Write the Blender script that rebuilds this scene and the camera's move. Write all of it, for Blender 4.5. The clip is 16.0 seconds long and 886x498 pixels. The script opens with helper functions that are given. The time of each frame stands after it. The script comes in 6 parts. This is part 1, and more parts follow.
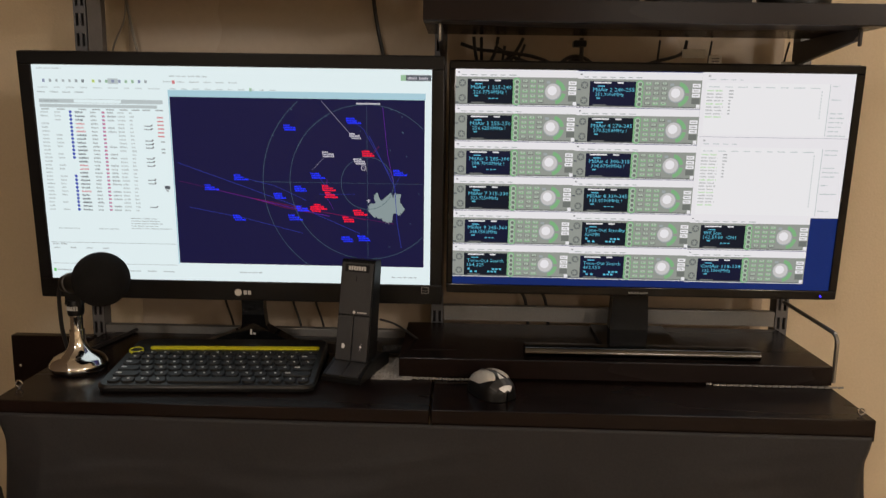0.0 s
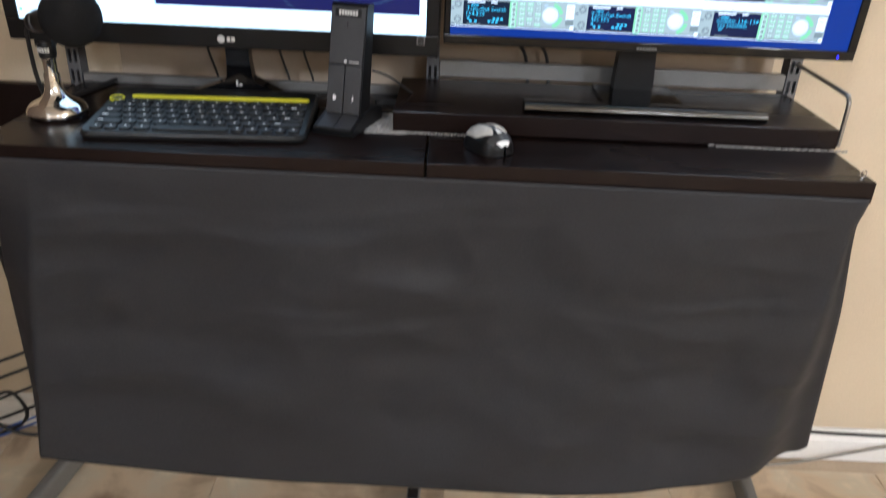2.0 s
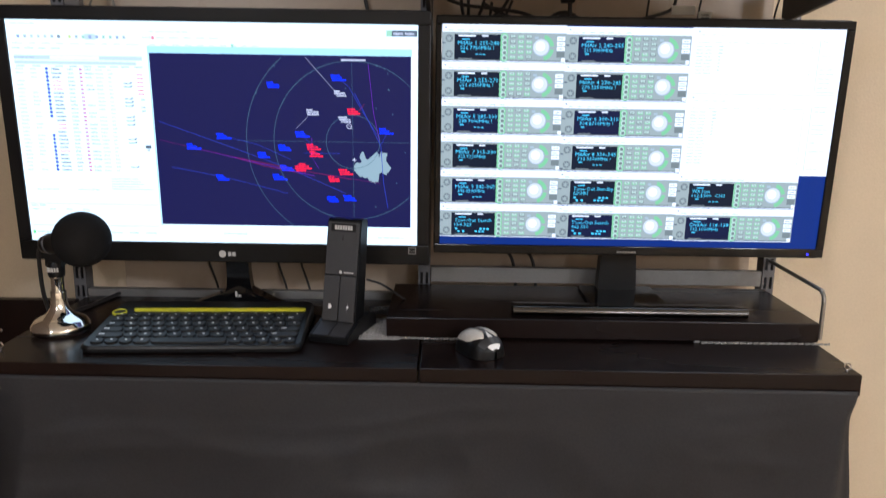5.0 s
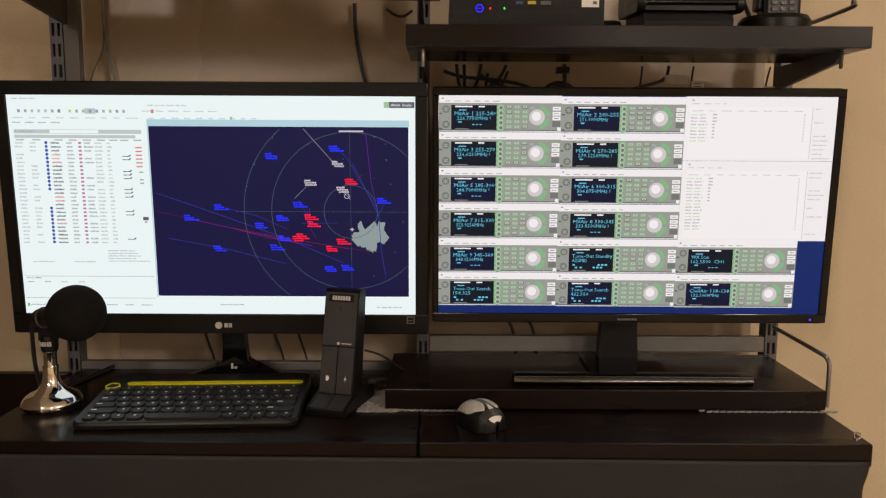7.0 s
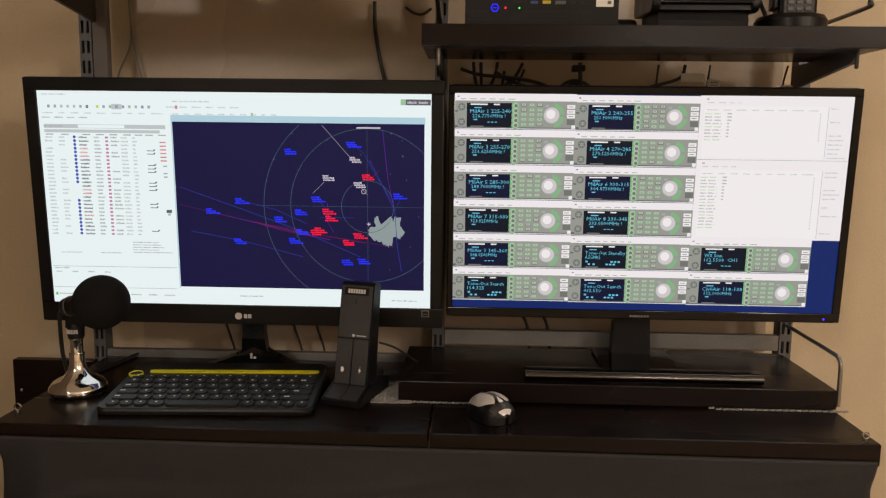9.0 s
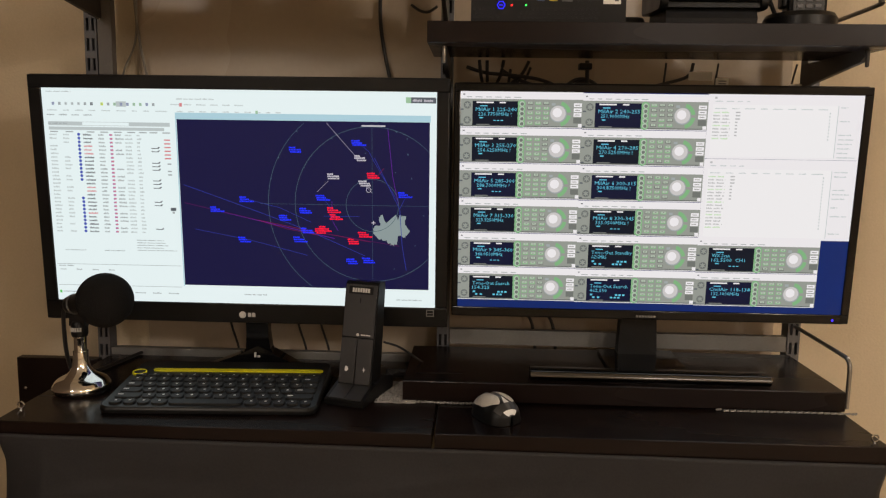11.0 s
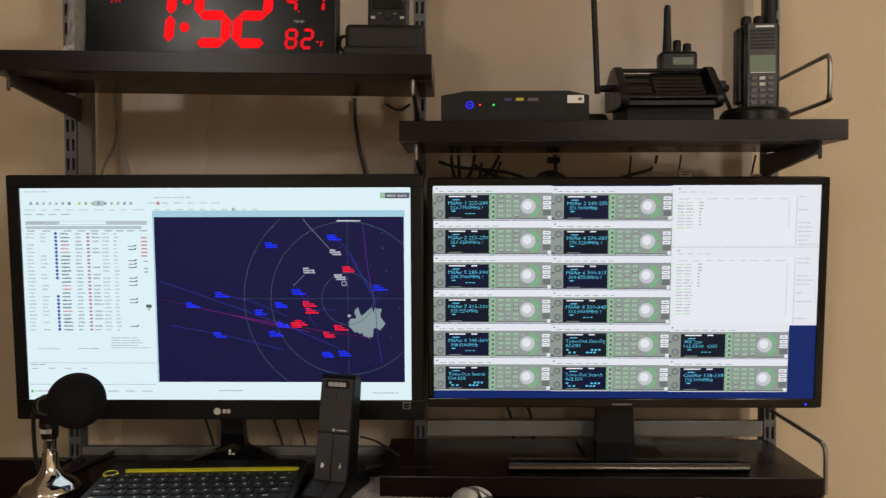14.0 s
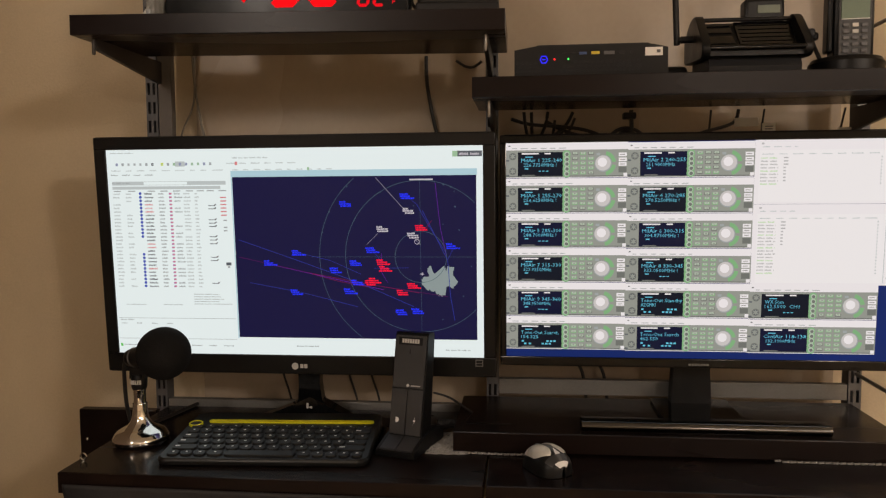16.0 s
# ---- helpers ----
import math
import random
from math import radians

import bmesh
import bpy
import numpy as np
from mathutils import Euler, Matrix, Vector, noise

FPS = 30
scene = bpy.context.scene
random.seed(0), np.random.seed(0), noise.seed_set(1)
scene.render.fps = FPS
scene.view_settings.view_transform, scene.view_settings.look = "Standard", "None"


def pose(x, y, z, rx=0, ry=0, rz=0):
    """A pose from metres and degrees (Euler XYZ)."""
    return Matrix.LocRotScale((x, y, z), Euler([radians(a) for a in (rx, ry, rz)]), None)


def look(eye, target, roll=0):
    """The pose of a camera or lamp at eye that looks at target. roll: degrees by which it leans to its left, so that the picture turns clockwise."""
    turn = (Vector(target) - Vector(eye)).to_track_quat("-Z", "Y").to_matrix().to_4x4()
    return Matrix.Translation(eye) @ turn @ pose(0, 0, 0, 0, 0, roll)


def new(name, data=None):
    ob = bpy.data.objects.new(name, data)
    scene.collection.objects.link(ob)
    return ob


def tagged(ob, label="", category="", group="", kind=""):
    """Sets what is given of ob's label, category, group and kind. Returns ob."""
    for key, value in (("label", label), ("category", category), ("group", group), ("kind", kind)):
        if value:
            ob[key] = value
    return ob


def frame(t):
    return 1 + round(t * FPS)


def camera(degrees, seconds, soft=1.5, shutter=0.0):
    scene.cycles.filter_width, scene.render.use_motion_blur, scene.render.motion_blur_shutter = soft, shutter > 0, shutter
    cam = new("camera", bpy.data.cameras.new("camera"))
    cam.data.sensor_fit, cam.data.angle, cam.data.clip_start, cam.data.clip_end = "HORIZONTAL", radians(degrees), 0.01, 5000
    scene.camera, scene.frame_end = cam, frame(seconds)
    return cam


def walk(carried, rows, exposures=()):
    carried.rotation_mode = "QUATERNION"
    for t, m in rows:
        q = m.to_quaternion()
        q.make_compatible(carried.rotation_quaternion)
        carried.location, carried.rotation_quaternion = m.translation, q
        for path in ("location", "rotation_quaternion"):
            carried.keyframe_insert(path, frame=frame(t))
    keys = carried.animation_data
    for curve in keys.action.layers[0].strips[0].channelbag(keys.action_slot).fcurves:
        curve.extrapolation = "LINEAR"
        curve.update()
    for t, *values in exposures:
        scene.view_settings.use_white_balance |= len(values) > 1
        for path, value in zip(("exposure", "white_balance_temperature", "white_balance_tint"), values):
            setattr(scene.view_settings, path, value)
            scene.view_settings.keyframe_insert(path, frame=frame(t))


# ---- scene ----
cam = camera(60.1, 16.0, soft=1.2, shutter=0.5)
PATH = [
    (0, (0.0329, -0.9343, 1.1101), (-0.0084, 1.0368, 0.7734), 0.89),
    (0.5, (0.033, -0.9293, 1.1013), (0.0184, 1.032, 0.7102), 1.49),
    (1, (0.0277, -0.922, 1.0928), (0.0095, 1.0241, 0.632), 1.67),
    (1.5, (0.0265, -0.9117, 1.0776), (0.0323, 0.9906, 0.4602), 2.05),
    (2, (0.0259, -0.9081, 1.0662), (0.0281, 0.8882, 0.1869), 2.52),
    (2.5, (0.0245, -0.9094, 1.063), (0.0205, 0.8388, 0.0916), 2.59),
    (3, (0.0252, -0.9093, 1.0639), (0.0285, 0.8641, 0.1394), 2.15),
    (3.5, (0.0263, -0.9134, 1.0712), (0.0285, 0.9254, 0.2844), 1.41),
    (4, (0.0274, -0.9218, 1.079), (0.0395, 0.9721, 0.4363), 1.85),
    (4.5, (0.0303, -0.9267, 1.0797), (0.0424, 0.9994, 0.5412), 1.96),
    (5, (0.0297, -0.9268, 1.0869), (0.0286, 1.0322, 0.6839), 0.85),
    (5.2, (0.0301, -0.9281, 1.0886), (0.0184, 1.0376, 0.7202), 0.85),
    (7.3, (0.028, -0.9161, 1.0997), (0.0319, 1.0692, 0.8574), 0.23),
    (7.5, (0.0331, -0.9219, 1.1032), (0.0205, 1.0621, 0.8512), 0.30),
    (8, (0.0434, -0.9216, 1.1031), (-0.0066, 1.0609, 0.8444), -0.13),
    (8.5, (0.0451, -0.9297, 1.1025), (-0.0081, 1.0522, 0.839), -0.14),
    (9, (0.0458, -0.9355, 1.1008), (-0.0187, 1.0463, 0.8399), 0.71),
    (11.3, (0.0467, -0.9278, 1.0992), (-0.0335, 1.0533, 0.8367), 0.84),
    (11.5, (0.0467, -0.9296, 1.1005), (-0.0279, 1.055, 0.8646), 0.68),
    (12, (0.0514, -0.938, 1.1097), (0.0046, 1.0577, 0.9869), 0.27),
    (12.5, (0.0583, -0.9402, 1.1168), (0.0453, 1.0588, 1.0528), -0.21),
    (13, (0.06, -0.9358, 1.1165), (0.0698, 1.0637, 1.0701), -0.22),
    (13.5, (0.0608, -0.9374, 1.1162), (0.0678, 1.0621, 1.0727), -0.04),
    (14, (0.0563, -0.9406, 1.1154), (0.0244, 1.0585, 1.0656), -0.10),
    (14.5, (0.048, -0.9387, 1.111), (-0.0528, 1.057, 1.0286), -0.24),
    (15, (0.047, -0.9378, 1.1076), (-0.1071, 1.0531, 0.9957), -0.20),
    (15.5, (0.0462, -0.9414, 1.1079), (-0.1342, 1.0462, 0.9772), -0.33),
    (16, (0.0483, -0.9398, 1.1077), (-0.1588, 1.0442, 0.9634), -0.41),
]
EXPOSURES = [  # seconds, stops, kelvin, tint
    (0, 0.0, 6750, 14), (0.6, 0.0, 6800, 18), (1.4, 0.0, 7200, 19), (1.6, 0.1, 6900, 17), (2.0, 1.12, 5150, 9), (2.5, 1.36, 4920, 8), (3.0, 1.42, 4950, 8), (3.5, 1.46, 5200, 5),
    (4.0, 1.32, 4800, 8), (4.5, 1.22, 4850, 10), (5.0, 0.76, 5400, 12), (5.8, 0.12, 6200, 12), (7.3, 0.12, 7050, 17), (9.0, 0.08, 6980, 17), (11.5, 0.05, 6880, 14), (12.0, 0.0, 6880, 13),
    (12.5, 0.04, 6450, 9), (13.2, 0.07, 6250, 8), (14.0, 0.05, 6400, 11), (14.5, 0.02, 6780, 11), (16, -0.02, 7100, 17),
]
walk(cam, [(t, look(eye, target, roll)) for t, eye, target, roll in PATH], EXPOSURES)

# ---- light ----
LAMPS = [  # place, size, watts, colour
    ((2.45, -2.8, 2.36), 0.36, 104.0, (1.0, 0.93, 0.84)),
    ((1.75, -5.4, 2.36), 0.36, 60.0, (1.0, 0.92, 0.82)),
    ((-1.27, -3.0, 2.36), 0.36, 54.0, (1.0, 0.93, 0.84)),
    ((-3.1, -6.6, 2.36), 0.45, 24.0, (1.0, 0.91, 0.80)),
]
world = bpy.data.worlds.new("room_world")
scene.world = world
world.use_nodes = True
world.node_tree.nodes["Background"].inputs[0].default_value = (0.9, 0.75, 0.6, 1)
world.node_tree.nodes["Background"].inputs[1].default_value = 0.02


# ---- materials ----
def mat_base(name):
    m = bpy.data.materials.new(name)
    m.use_nodes = True
    nt = m.node_tree
    return m, nt, nt.nodes["Principled BSDF"]


def surface(name, colour, rough=0.5, metal=0.0, vary=0.15, scale=18.0, fine=220.0, bump=0.0, stretch=(1, 1, 1), per_piece=0.0, coat=0.0, spec=0.5):
    """A surface with grain at two scales, in object space at real size."""
    m, nt, bsdf = mat_base(name)
    n, l = nt.nodes, nt.links
    tc = n.new("ShaderNodeTexCoord")
    mp = n.new("ShaderNodeMapping")
    mp.inputs["Scale"].default_value = stretch
    l.new(tc.outputs["Object"], mp.inputs["Vector"])
    big, small = n.new("ShaderNodeTexNoise"), n.new("ShaderNodeTexNoise")
    big.inputs["Scale"].default_value, big.inputs["Detail"].default_value = scale, 3.0
    small.inputs["Scale"].default_value, small.inputs["Detail"].default_value = fine, 2.0
    for t in (big, small):
        l.new(mp.outputs[0], t.inputs["Vector"])
    add = n.new("ShaderNodeMath")
    add.operation = "ADD"
    l.new(big.outputs["Fac"], add.inputs[0])
    l.new(small.outputs["Fac"], add.inputs[1])
    mr = n.new("ShaderNodeMapRange")
    mr.inputs["From Min"].default_value, mr.inputs["From Max"].default_value = 0.7, 1.3
    mr.inputs["To Min"].default_value, mr.inputs["To Max"].default_value = 1 - vary, 1 + vary
    l.new(add.outputs[0], mr.inputs["Value"])
    mix = n.new("ShaderNodeVectorMath")
    mix.operation = "SCALE"
    mix.inputs[0].default_value = colour
    l.new(mr.outputs[0], mix.inputs["Scale"])
    out = mix.outputs[0]
    if per_piece:
        oi = n.new("ShaderNodeObjectInfo")
        pr = n.new("ShaderNodeMapRange")
        pr.inputs["To Min"].default_value, pr.inputs["To Max"].default_value = 1 - per_piece, 1 + per_piece
        l.new(oi.outputs["Random"], pr.inputs["Value"])
        m2 = n.new("ShaderNodeVectorMath")
        m2.operation = "SCALE"
        l.new(out, m2.inputs[0])
        l.new(pr.outputs[0], m2.inputs["Scale"])
        out = m2.outputs[0]
    l.new(out, bsdf.inputs["Base Color"])
    rr = n.new("ShaderNodeMapRange")
    rr.inputs["From Min"].default_value, rr.inputs["From Max"].default_value = 0.3, 0.7
    rr.inputs["To Min"].default_value, rr.inputs["To Max"].default_value = max(rough - 0.045, 0.02), min(rough + 0.045, 1)
    rr.interpolation_type = "SMOOTHSTEP"
    l.new(big.outputs["Fac"], rr.inputs["Value"])
    l.new(rr.outputs[0], bsdf.inputs["Roughness"])
    bsdf.inputs["Metallic"].default_value = metal
    bsdf.inputs["Specular IOR Level"].default_value = spec
    bsdf.inputs["Coat Weight"].default_value = coat
    if bump:
        b = n.new("ShaderNodeBump")
        b.inputs["Strength"].default_value = bump
        b.inputs["Distance"].default_value = 0.002
        l.new(add.outputs[0], b.inputs["Height"])
        l.new(b.outputs[0], bsdf.inputs["Normal"])
    return m


def glow(name, colour, strength=1.0):
    """A lit part of a display, behind its own slightly glossy front."""
    m, nt, bsdf = mat_base(name)
    bsdf.inputs["Roughness"].default_value = 0.5
    bsdf.inputs["Specular IOR Level"].default_value = 0.12
    bsdf.inputs["Base Color"].default_value = (0.004, 0.004, 0.005, 1)
    bsdf.inputs["Emission Color"].default_value = (*colour, 1)
    bsdf.inputs["Emission Strength"].default_value = strength
    return m


WALL = surface("beige_wall_paint", (0.59, 0.49, 0.345), 0.75, vary=0.04, scale=5, fine=260, bump=0.25)
FARWALL = surface("tan_wall_paint", (0.62, 0.53, 0.40), 0.8, vary=0.05, scale=5, fine=260, bump=0.25)
# dark brown for unseen walls: cuts bounce and reflections, keeping the left side dim
DIMWALL = surface("dimmed_unseen_wall", (0.16, 0.12, 0.09), 0.8, vary=0.05, scale=5, fine=260, bump=0.25)
CEIL = surface("white_ceiling_paint", (0.75, 0.72, 0.66), 0.85, vary=0.03, scale=4, fine=150, bump=0.3)
PANEL = surface("taupe_board", (0.42, 0.343, 0.262), 0.25, vary=0.03, scale=2, fine=90, spec=0.45)
WHITE = surface("white_trim_paint", (0.78, 0.76, 0.72), 0.4, vary=0.04, scale=6, fine=80)
WOOD = surface("espresso_wood_veneer", (0.0098, 0.0056, 0.0048), 0.25, vary=0.06, scale=2.5, fine=60, stretch=(0.5, 3, 3), spec=0.17)
CLOTH = surface("charcoal_cloth", (0.0205, 0.0204, 0.0230), 0.62, vary=0.16, scale=5, fine=300, bump=0.10, spec=0.32)
STEEL = surface("grey_powder_coat", (0.185, 0.18, 0.172), 0.40, metal=0.35, vary=0.08, scale=20, fine=400)
UPSTEEL = surface("slate_powder_coat", (0.105, 0.105, 0.112), 0.42, metal=0.3, vary=0.08, scale=20, fine=400)
STRIP = surface("taupe_powder_coat", (0.115, 0.102, 0.092), 0.5, vary=0.08, scale=20, fine=400)
DARKSTEEL = surface("dark_powder_coat", (0.05, 0.045, 0.042), 0.45, metal=0.3, vary=0.1, scale=20, fine=400)
SATIN = surface("satin_steel", (0.30, 0.285, 0.265), 0.38, metal=0.95, vary=0.08, scale=30, fine=300, stretch=(1, 1, 0.2))
CHROME = surface("polished_chrome", (0.78, 0.76, 0.73), 0.07, metal=1.0, vary=0.04, scale=20, fine=200)
BLACK = surface("black_plastic", (0.0056, 0.0056, 0.0060), 0.38, vary=0.2, scale=25, fine=700, bump=0.05, spec=0.26)
MATBLACK = surface("matt_black_plastic", (0.009, 0.009, 0.010), 0.55, vary=0.2, scale=25, fine=900, bump=0.12, spec=0.3)
GLOSS = surface("gloss_black_plastic", (0.004, 0.004, 0.0045), 0.12, vary=0.1, scale=10, fine=200, spec=0.28)
FOAM = surface("black_foam", (0.010, 0.0095, 0.0095), 0.95, vary=0.35, scale=60, fine=900, bump=0.9, spec=0.15)
RUBBER = surface("black_cable_sheath", (0.015, 0.014, 0.014), 0.5, vary=0.15, scale=40, fine=400)
GREYCABLE = surface("grey_cable_sheath", (0.20, 0.18, 0.15), 0.5, vary=0.1, scale=40, fine=400)
BLUECABLE = surface("blue_cable_sheath", (0.05, 0.10, 0.30), 0.5, vary=0.1, scale=40, fine=400)


# ---- building helpers ----
class Shape:
    """Collects faces of one mesh, with a material number and smoothness for each."""

    def __init__(self, m=None):
        self.v, self.f, self.k, self.s, self.m = [], [], [], [], m or Matrix()

    def add(self, verts, faces, k=0, smooth=False, m=None):
        base = len(self.v)
        t = self.m @ m if m else self.m
        self.v += [tuple(t @ Vector(p)) for p in verts]
        for f in faces:
            self.f.append([base + i for i in f])
            self.k.append(k)
            self.s.append(smooth)
        return self

    def box(self, x0, x1, y0, y1, z0, z1, k=0, bevel=0.0, m=None, segments=2):
        if bevel:
            bm = bmesh.new()
            bmesh.ops.create_cube(bm, size=1)
            for v in bm.verts:
                v.co = Vector(((x0 + x1) / 2 + v.co.x * (x1 - x0), (y0 + y1) / 2 + v.co.y * (y1 - y0), (z0 + z1) / 2 + v.co.z * (z1 - z0)))
            bm.normal_update()
            bmesh.ops.bevel(bm, geom=bm.edges[:], offset=bevel, segments=segments, profile=0.5, affect="EDGES")
            bm.verts.index_update()
            bm.normal_update()
            flat = [max(abs(c) for c in f.normal) > 0.9999 for f in bm.faces]
            vs, fs = [v.co.copy() for v in bm.verts], [[v.index for v in f.verts] for f in bm.faces]
            self.add(vs, fs, k, True, m)
            self.s[-len(fs):] = [not a for a in flat]
            bm.free()
            return self
        vs = [(x, y, z) for x in (x0, x1) for y in (y0, y1) for z in (z0, z1)]
        return self.add(vs, [(0, 1, 3, 2), (4, 6, 7, 5), (0, 4, 5, 1), (2, 3, 7, 6), (0, 2, 6, 4), (1, 5, 7, 3)], k, False, m)

    def prism(self, outline, z0, z1, k=0, m=None, smooth=False):
        """Outline in x, y, counter-clockwise, drawn up from z0 to z1."""
        n = len(outline)
        vs = [(x, y, z0) for x, y in outline] + [(x, y, z1) for x, y in outline]
        self.add(vs, [(i, (i + 1) % n, n + (i + 1) % n, n + i) for i in range(n)], k, smooth, m)
        return self.add(vs, [list(range(n))[::-1], list(range(n, 2 * n))], k, False, m)

    def lathe(self, profile, k=0, m=None, n=32, smooth=True):
        """Profile of (radius, height) turned round z."""
        vs = [(r * math.cos(a), r * math.sin(a), z) for r, z in profile for a in (2 * math.pi * i / n for i in range(n))]
        fs = [(j * n + i, j * n + (i + 1) % n, (j + 1) * n + (i + 1) % n, (j + 1) * n + i) for j in range(len(profile) - 1) for i in range(n)]
        self.add(vs, fs, k, smooth, m)
        caps = []
        if profile[0][0] > 1e-6:
            caps.append(list(range(n))[::-1])
        if profile[-1][0] > 1e-6:
            caps.append([(len(profile) - 1) * n + i for i in range(n)])
        return self.add(vs, caps, k, False, m) if caps else self

    def tube(self, points, r, k=0, n=8, m=None, steps=0):
        """A round bar along points; steps > 0 smooths it to a curve."""
        pts = [Vector(p) for p in points]
        if steps:
            pts = spline(pts, steps)
        rings = []
        up = Vector((0.13, 0.21, 0.97))
        for i, p in enumerate(pts):
            d = (pts[min(i + 1, len(pts) - 1)] - pts[max(i - 1, 0)]).normalized()
            a = d.cross(up)
            if a.length < 0.2:
                a = d.cross(Vector((1, 0, 0)))
            a.normalize()
            b = d.cross(a)
            rings += [tuple(p + r * (math.cos(t) * a + math.sin(t) * b)) for t in (2 * math.pi * q / n for q in range(n))]
        c = len(pts)
        fs = [(j * n + i, (j + 1) * n + i, (j + 1) * n + (i + 1) % n, j * n + (i + 1) % n) for j in range(c - 1) for i in range(n)]
        self.add(rings, fs, k, True, m)
        return self.add(rings, [list(range(n)), list(range((c - 1) * n, c * n))[::-1]], k, False, m)

    def build(self, name, mats, parent=None, label=""):
        me = bpy.data.meshes.new(name)
        me.from_pydata(self.v, [], self.f)
        for mt in mats if isinstance(mats, (list, tuple)) else [mats]:
            me.materials.append(mt)
        me.polygons.foreach_set("material_index", self.k)
        if any(self.s):
            me.set_sharp_from_angle(angle=radians(40))
        me.polygons.foreach_set("use_smooth", self.s)
        me.update()
        ob = new(name, me)
        if parent:
            ob.parent = parent
        if label:
            ob["label"] = label
        return ob


def spline(pts, steps):
    out = []
    for i in range(len(pts) - 1):
        p0, p1, p2, p3 = pts[max(i - 1, 0)], pts[i], pts[i + 1], pts[min(i + 2, len(pts) - 1)]
        for s in range(steps):
            t = s / steps
            out.append(0.5 * (2 * p1 + (p2 - p0) * t + (2 * p0 - 5 * p1 + 4 * p2 - p3) * t * t + (3 * p1 - p0 - 3 * p2 + p3) * t ** 3))
    return out + [pts[-1]]


def thing(name, label, category, place=(0, 0, 0), turn=0.0, group="", kind=""):
    """An Empty at a thing's base, to carry its parts."""
    e = new(name)
    e.empty_display_size = 0.05
    e.matrix_basis = pose(*place, 0, 0, turn)
    return tagged(e, label, category, group, kind)


def rounded(x0, x1, y0, y1, r, n=5):
    """A rectangle with rounded corners, counter-clockwise."""
    out = []
    for cx, cy, a0 in ((x1 - r, y0 + r, -90), (x1 - r, y1 - r, 0), (x0 + r, y1 - r, 90), (x0 + r, y0 + r, 180)):
        for i in range(n + 1):
            a = radians(a0 + 90 * i / n)
            out.append((cx + r * math.cos(a), cy + r * math.sin(a)))
    return out


UPRIGHT = pose(0, 0, 0, 90, 0, 0)  # turns a prism's x, y into x, z, with its depth towards the camera

# ---- the room ----
FLOOR, WALL_Y, TOP = -0.048, 0.42, 2.40
XL, XR, YB = -4.2, 3.0, -7.6
Shape().box(XL - 0.12, XR + 0.12, WALL_Y, WALL_Y + 0.12, FLOOR - 0.1, TOP).build("wall_north", WALL)["kind"] = "structure"
Shape().box(XL - 0.12, XR + 0.12, YB - 0.12, YB, FLOOR - 0.1, TOP).build("wall_south", FARWALL)["kind"] = "structure"
# unseen, coloured dark so that little light bounces from the left
Shape().box(XL - 0.12, XL, YB, WALL_Y, FLOOR - 0.1, TOP).build("wall_west", DIMWALL)["kind"] = "structure"
Shape().box(XR, XR + 0.12, YB, WALL_Y, FLOOR - 0.1, TOP).build("wall_east", FARWALL)["kind"] = "structure"
Shape().box(XL - 0.12, XR + 0.12, YB - 0.12, WALL_Y + 0.12, TOP, TOP + 0.1).build("ceiling", CEIL)["kind"] = "structure"
# unseen half-height wall added beside the desk to block the left-hand lamp
Shape().box(-1.14, -1.02, -1.60, WALL_Y - 0.001, FLOOR - 0.1, 1.73).build("light_block_wall", DIMWALL)["kind"] = "structure"
base = Shape()
base.prism([(0, 0), (0.014, 0), (0.014, 0.052), (0.010, 0.060), (0.010, 0.068), (0.005, 0.078), (0, 0.078)], 0, XR - XL, m=Matrix(((0, 0, 1, XL), (-1, 0, 0, WALL_Y - 0.0005), (0, 1, 0, FLOOR), (0, 0, 0, 1))))
base.build("baseboard", WHITE)["kind"] = "structure"

LAMPGLASS = glow("frosted_lamp_glass", (1.0, 0.92, 0.80), 2.5)
for place, size, watts, colour in LAMPS:
    lamp = bpy.data.lights.new("ceiling_lamp_light", "POINT")
    lamp.shadow_soft_size, lamp.energy, lamp.color = size / 1.8, watts, colour
    new("ceiling_lamp_light", lamp).matrix_world = pose(place[0], place[1], place[2] - 0.16)
    light = thing("ceiling_light", "round white flush ceiling light on the ceiling", "lamp", (place[0], place[1], TOP))
    Shape().lathe([(size / 2 + 0.03, 0), (size / 2 + 0.03, -0.035), (size / 2, -0.04), (size / 2, -0.02)], n=40).build("rim", WHITE, light)
    Shape().lathe([(size / 2 - 0.001, -0.022), (size / 2 - 0.01, -0.050), (size / 3, -0.072), (size / 6, -0.082), (0.0, -0.085)], n=40).build("diffuser", LAMPGLASS, light, "glowing frosted white bowl")

# ---- desk and shelving ----
HALF = 0.567
DESK = 0.74
for x0, x1 in ((-HALF - 0.003, -0.002), (0.002, HALF)):
    desk = thing("desk", "dark espresso wood desk section held by the shelving uprights", "desk", ((x0 + x1) / 2, 0.16, DESK - 0.029), group="desk sections")
    w = (x1 - x0) / 2
    Shape().box(-w, w, -0.1585, 0.165, 0, 0.029, bevel=0.0012).build("board", WOOD, desk)
    Shape().box(-w, w, -0.16, -0.1586, 0.0004, 0.0286, bevel=0.0006).build("edge_band", WOOD, desk, "dark veneer band on the front edge")


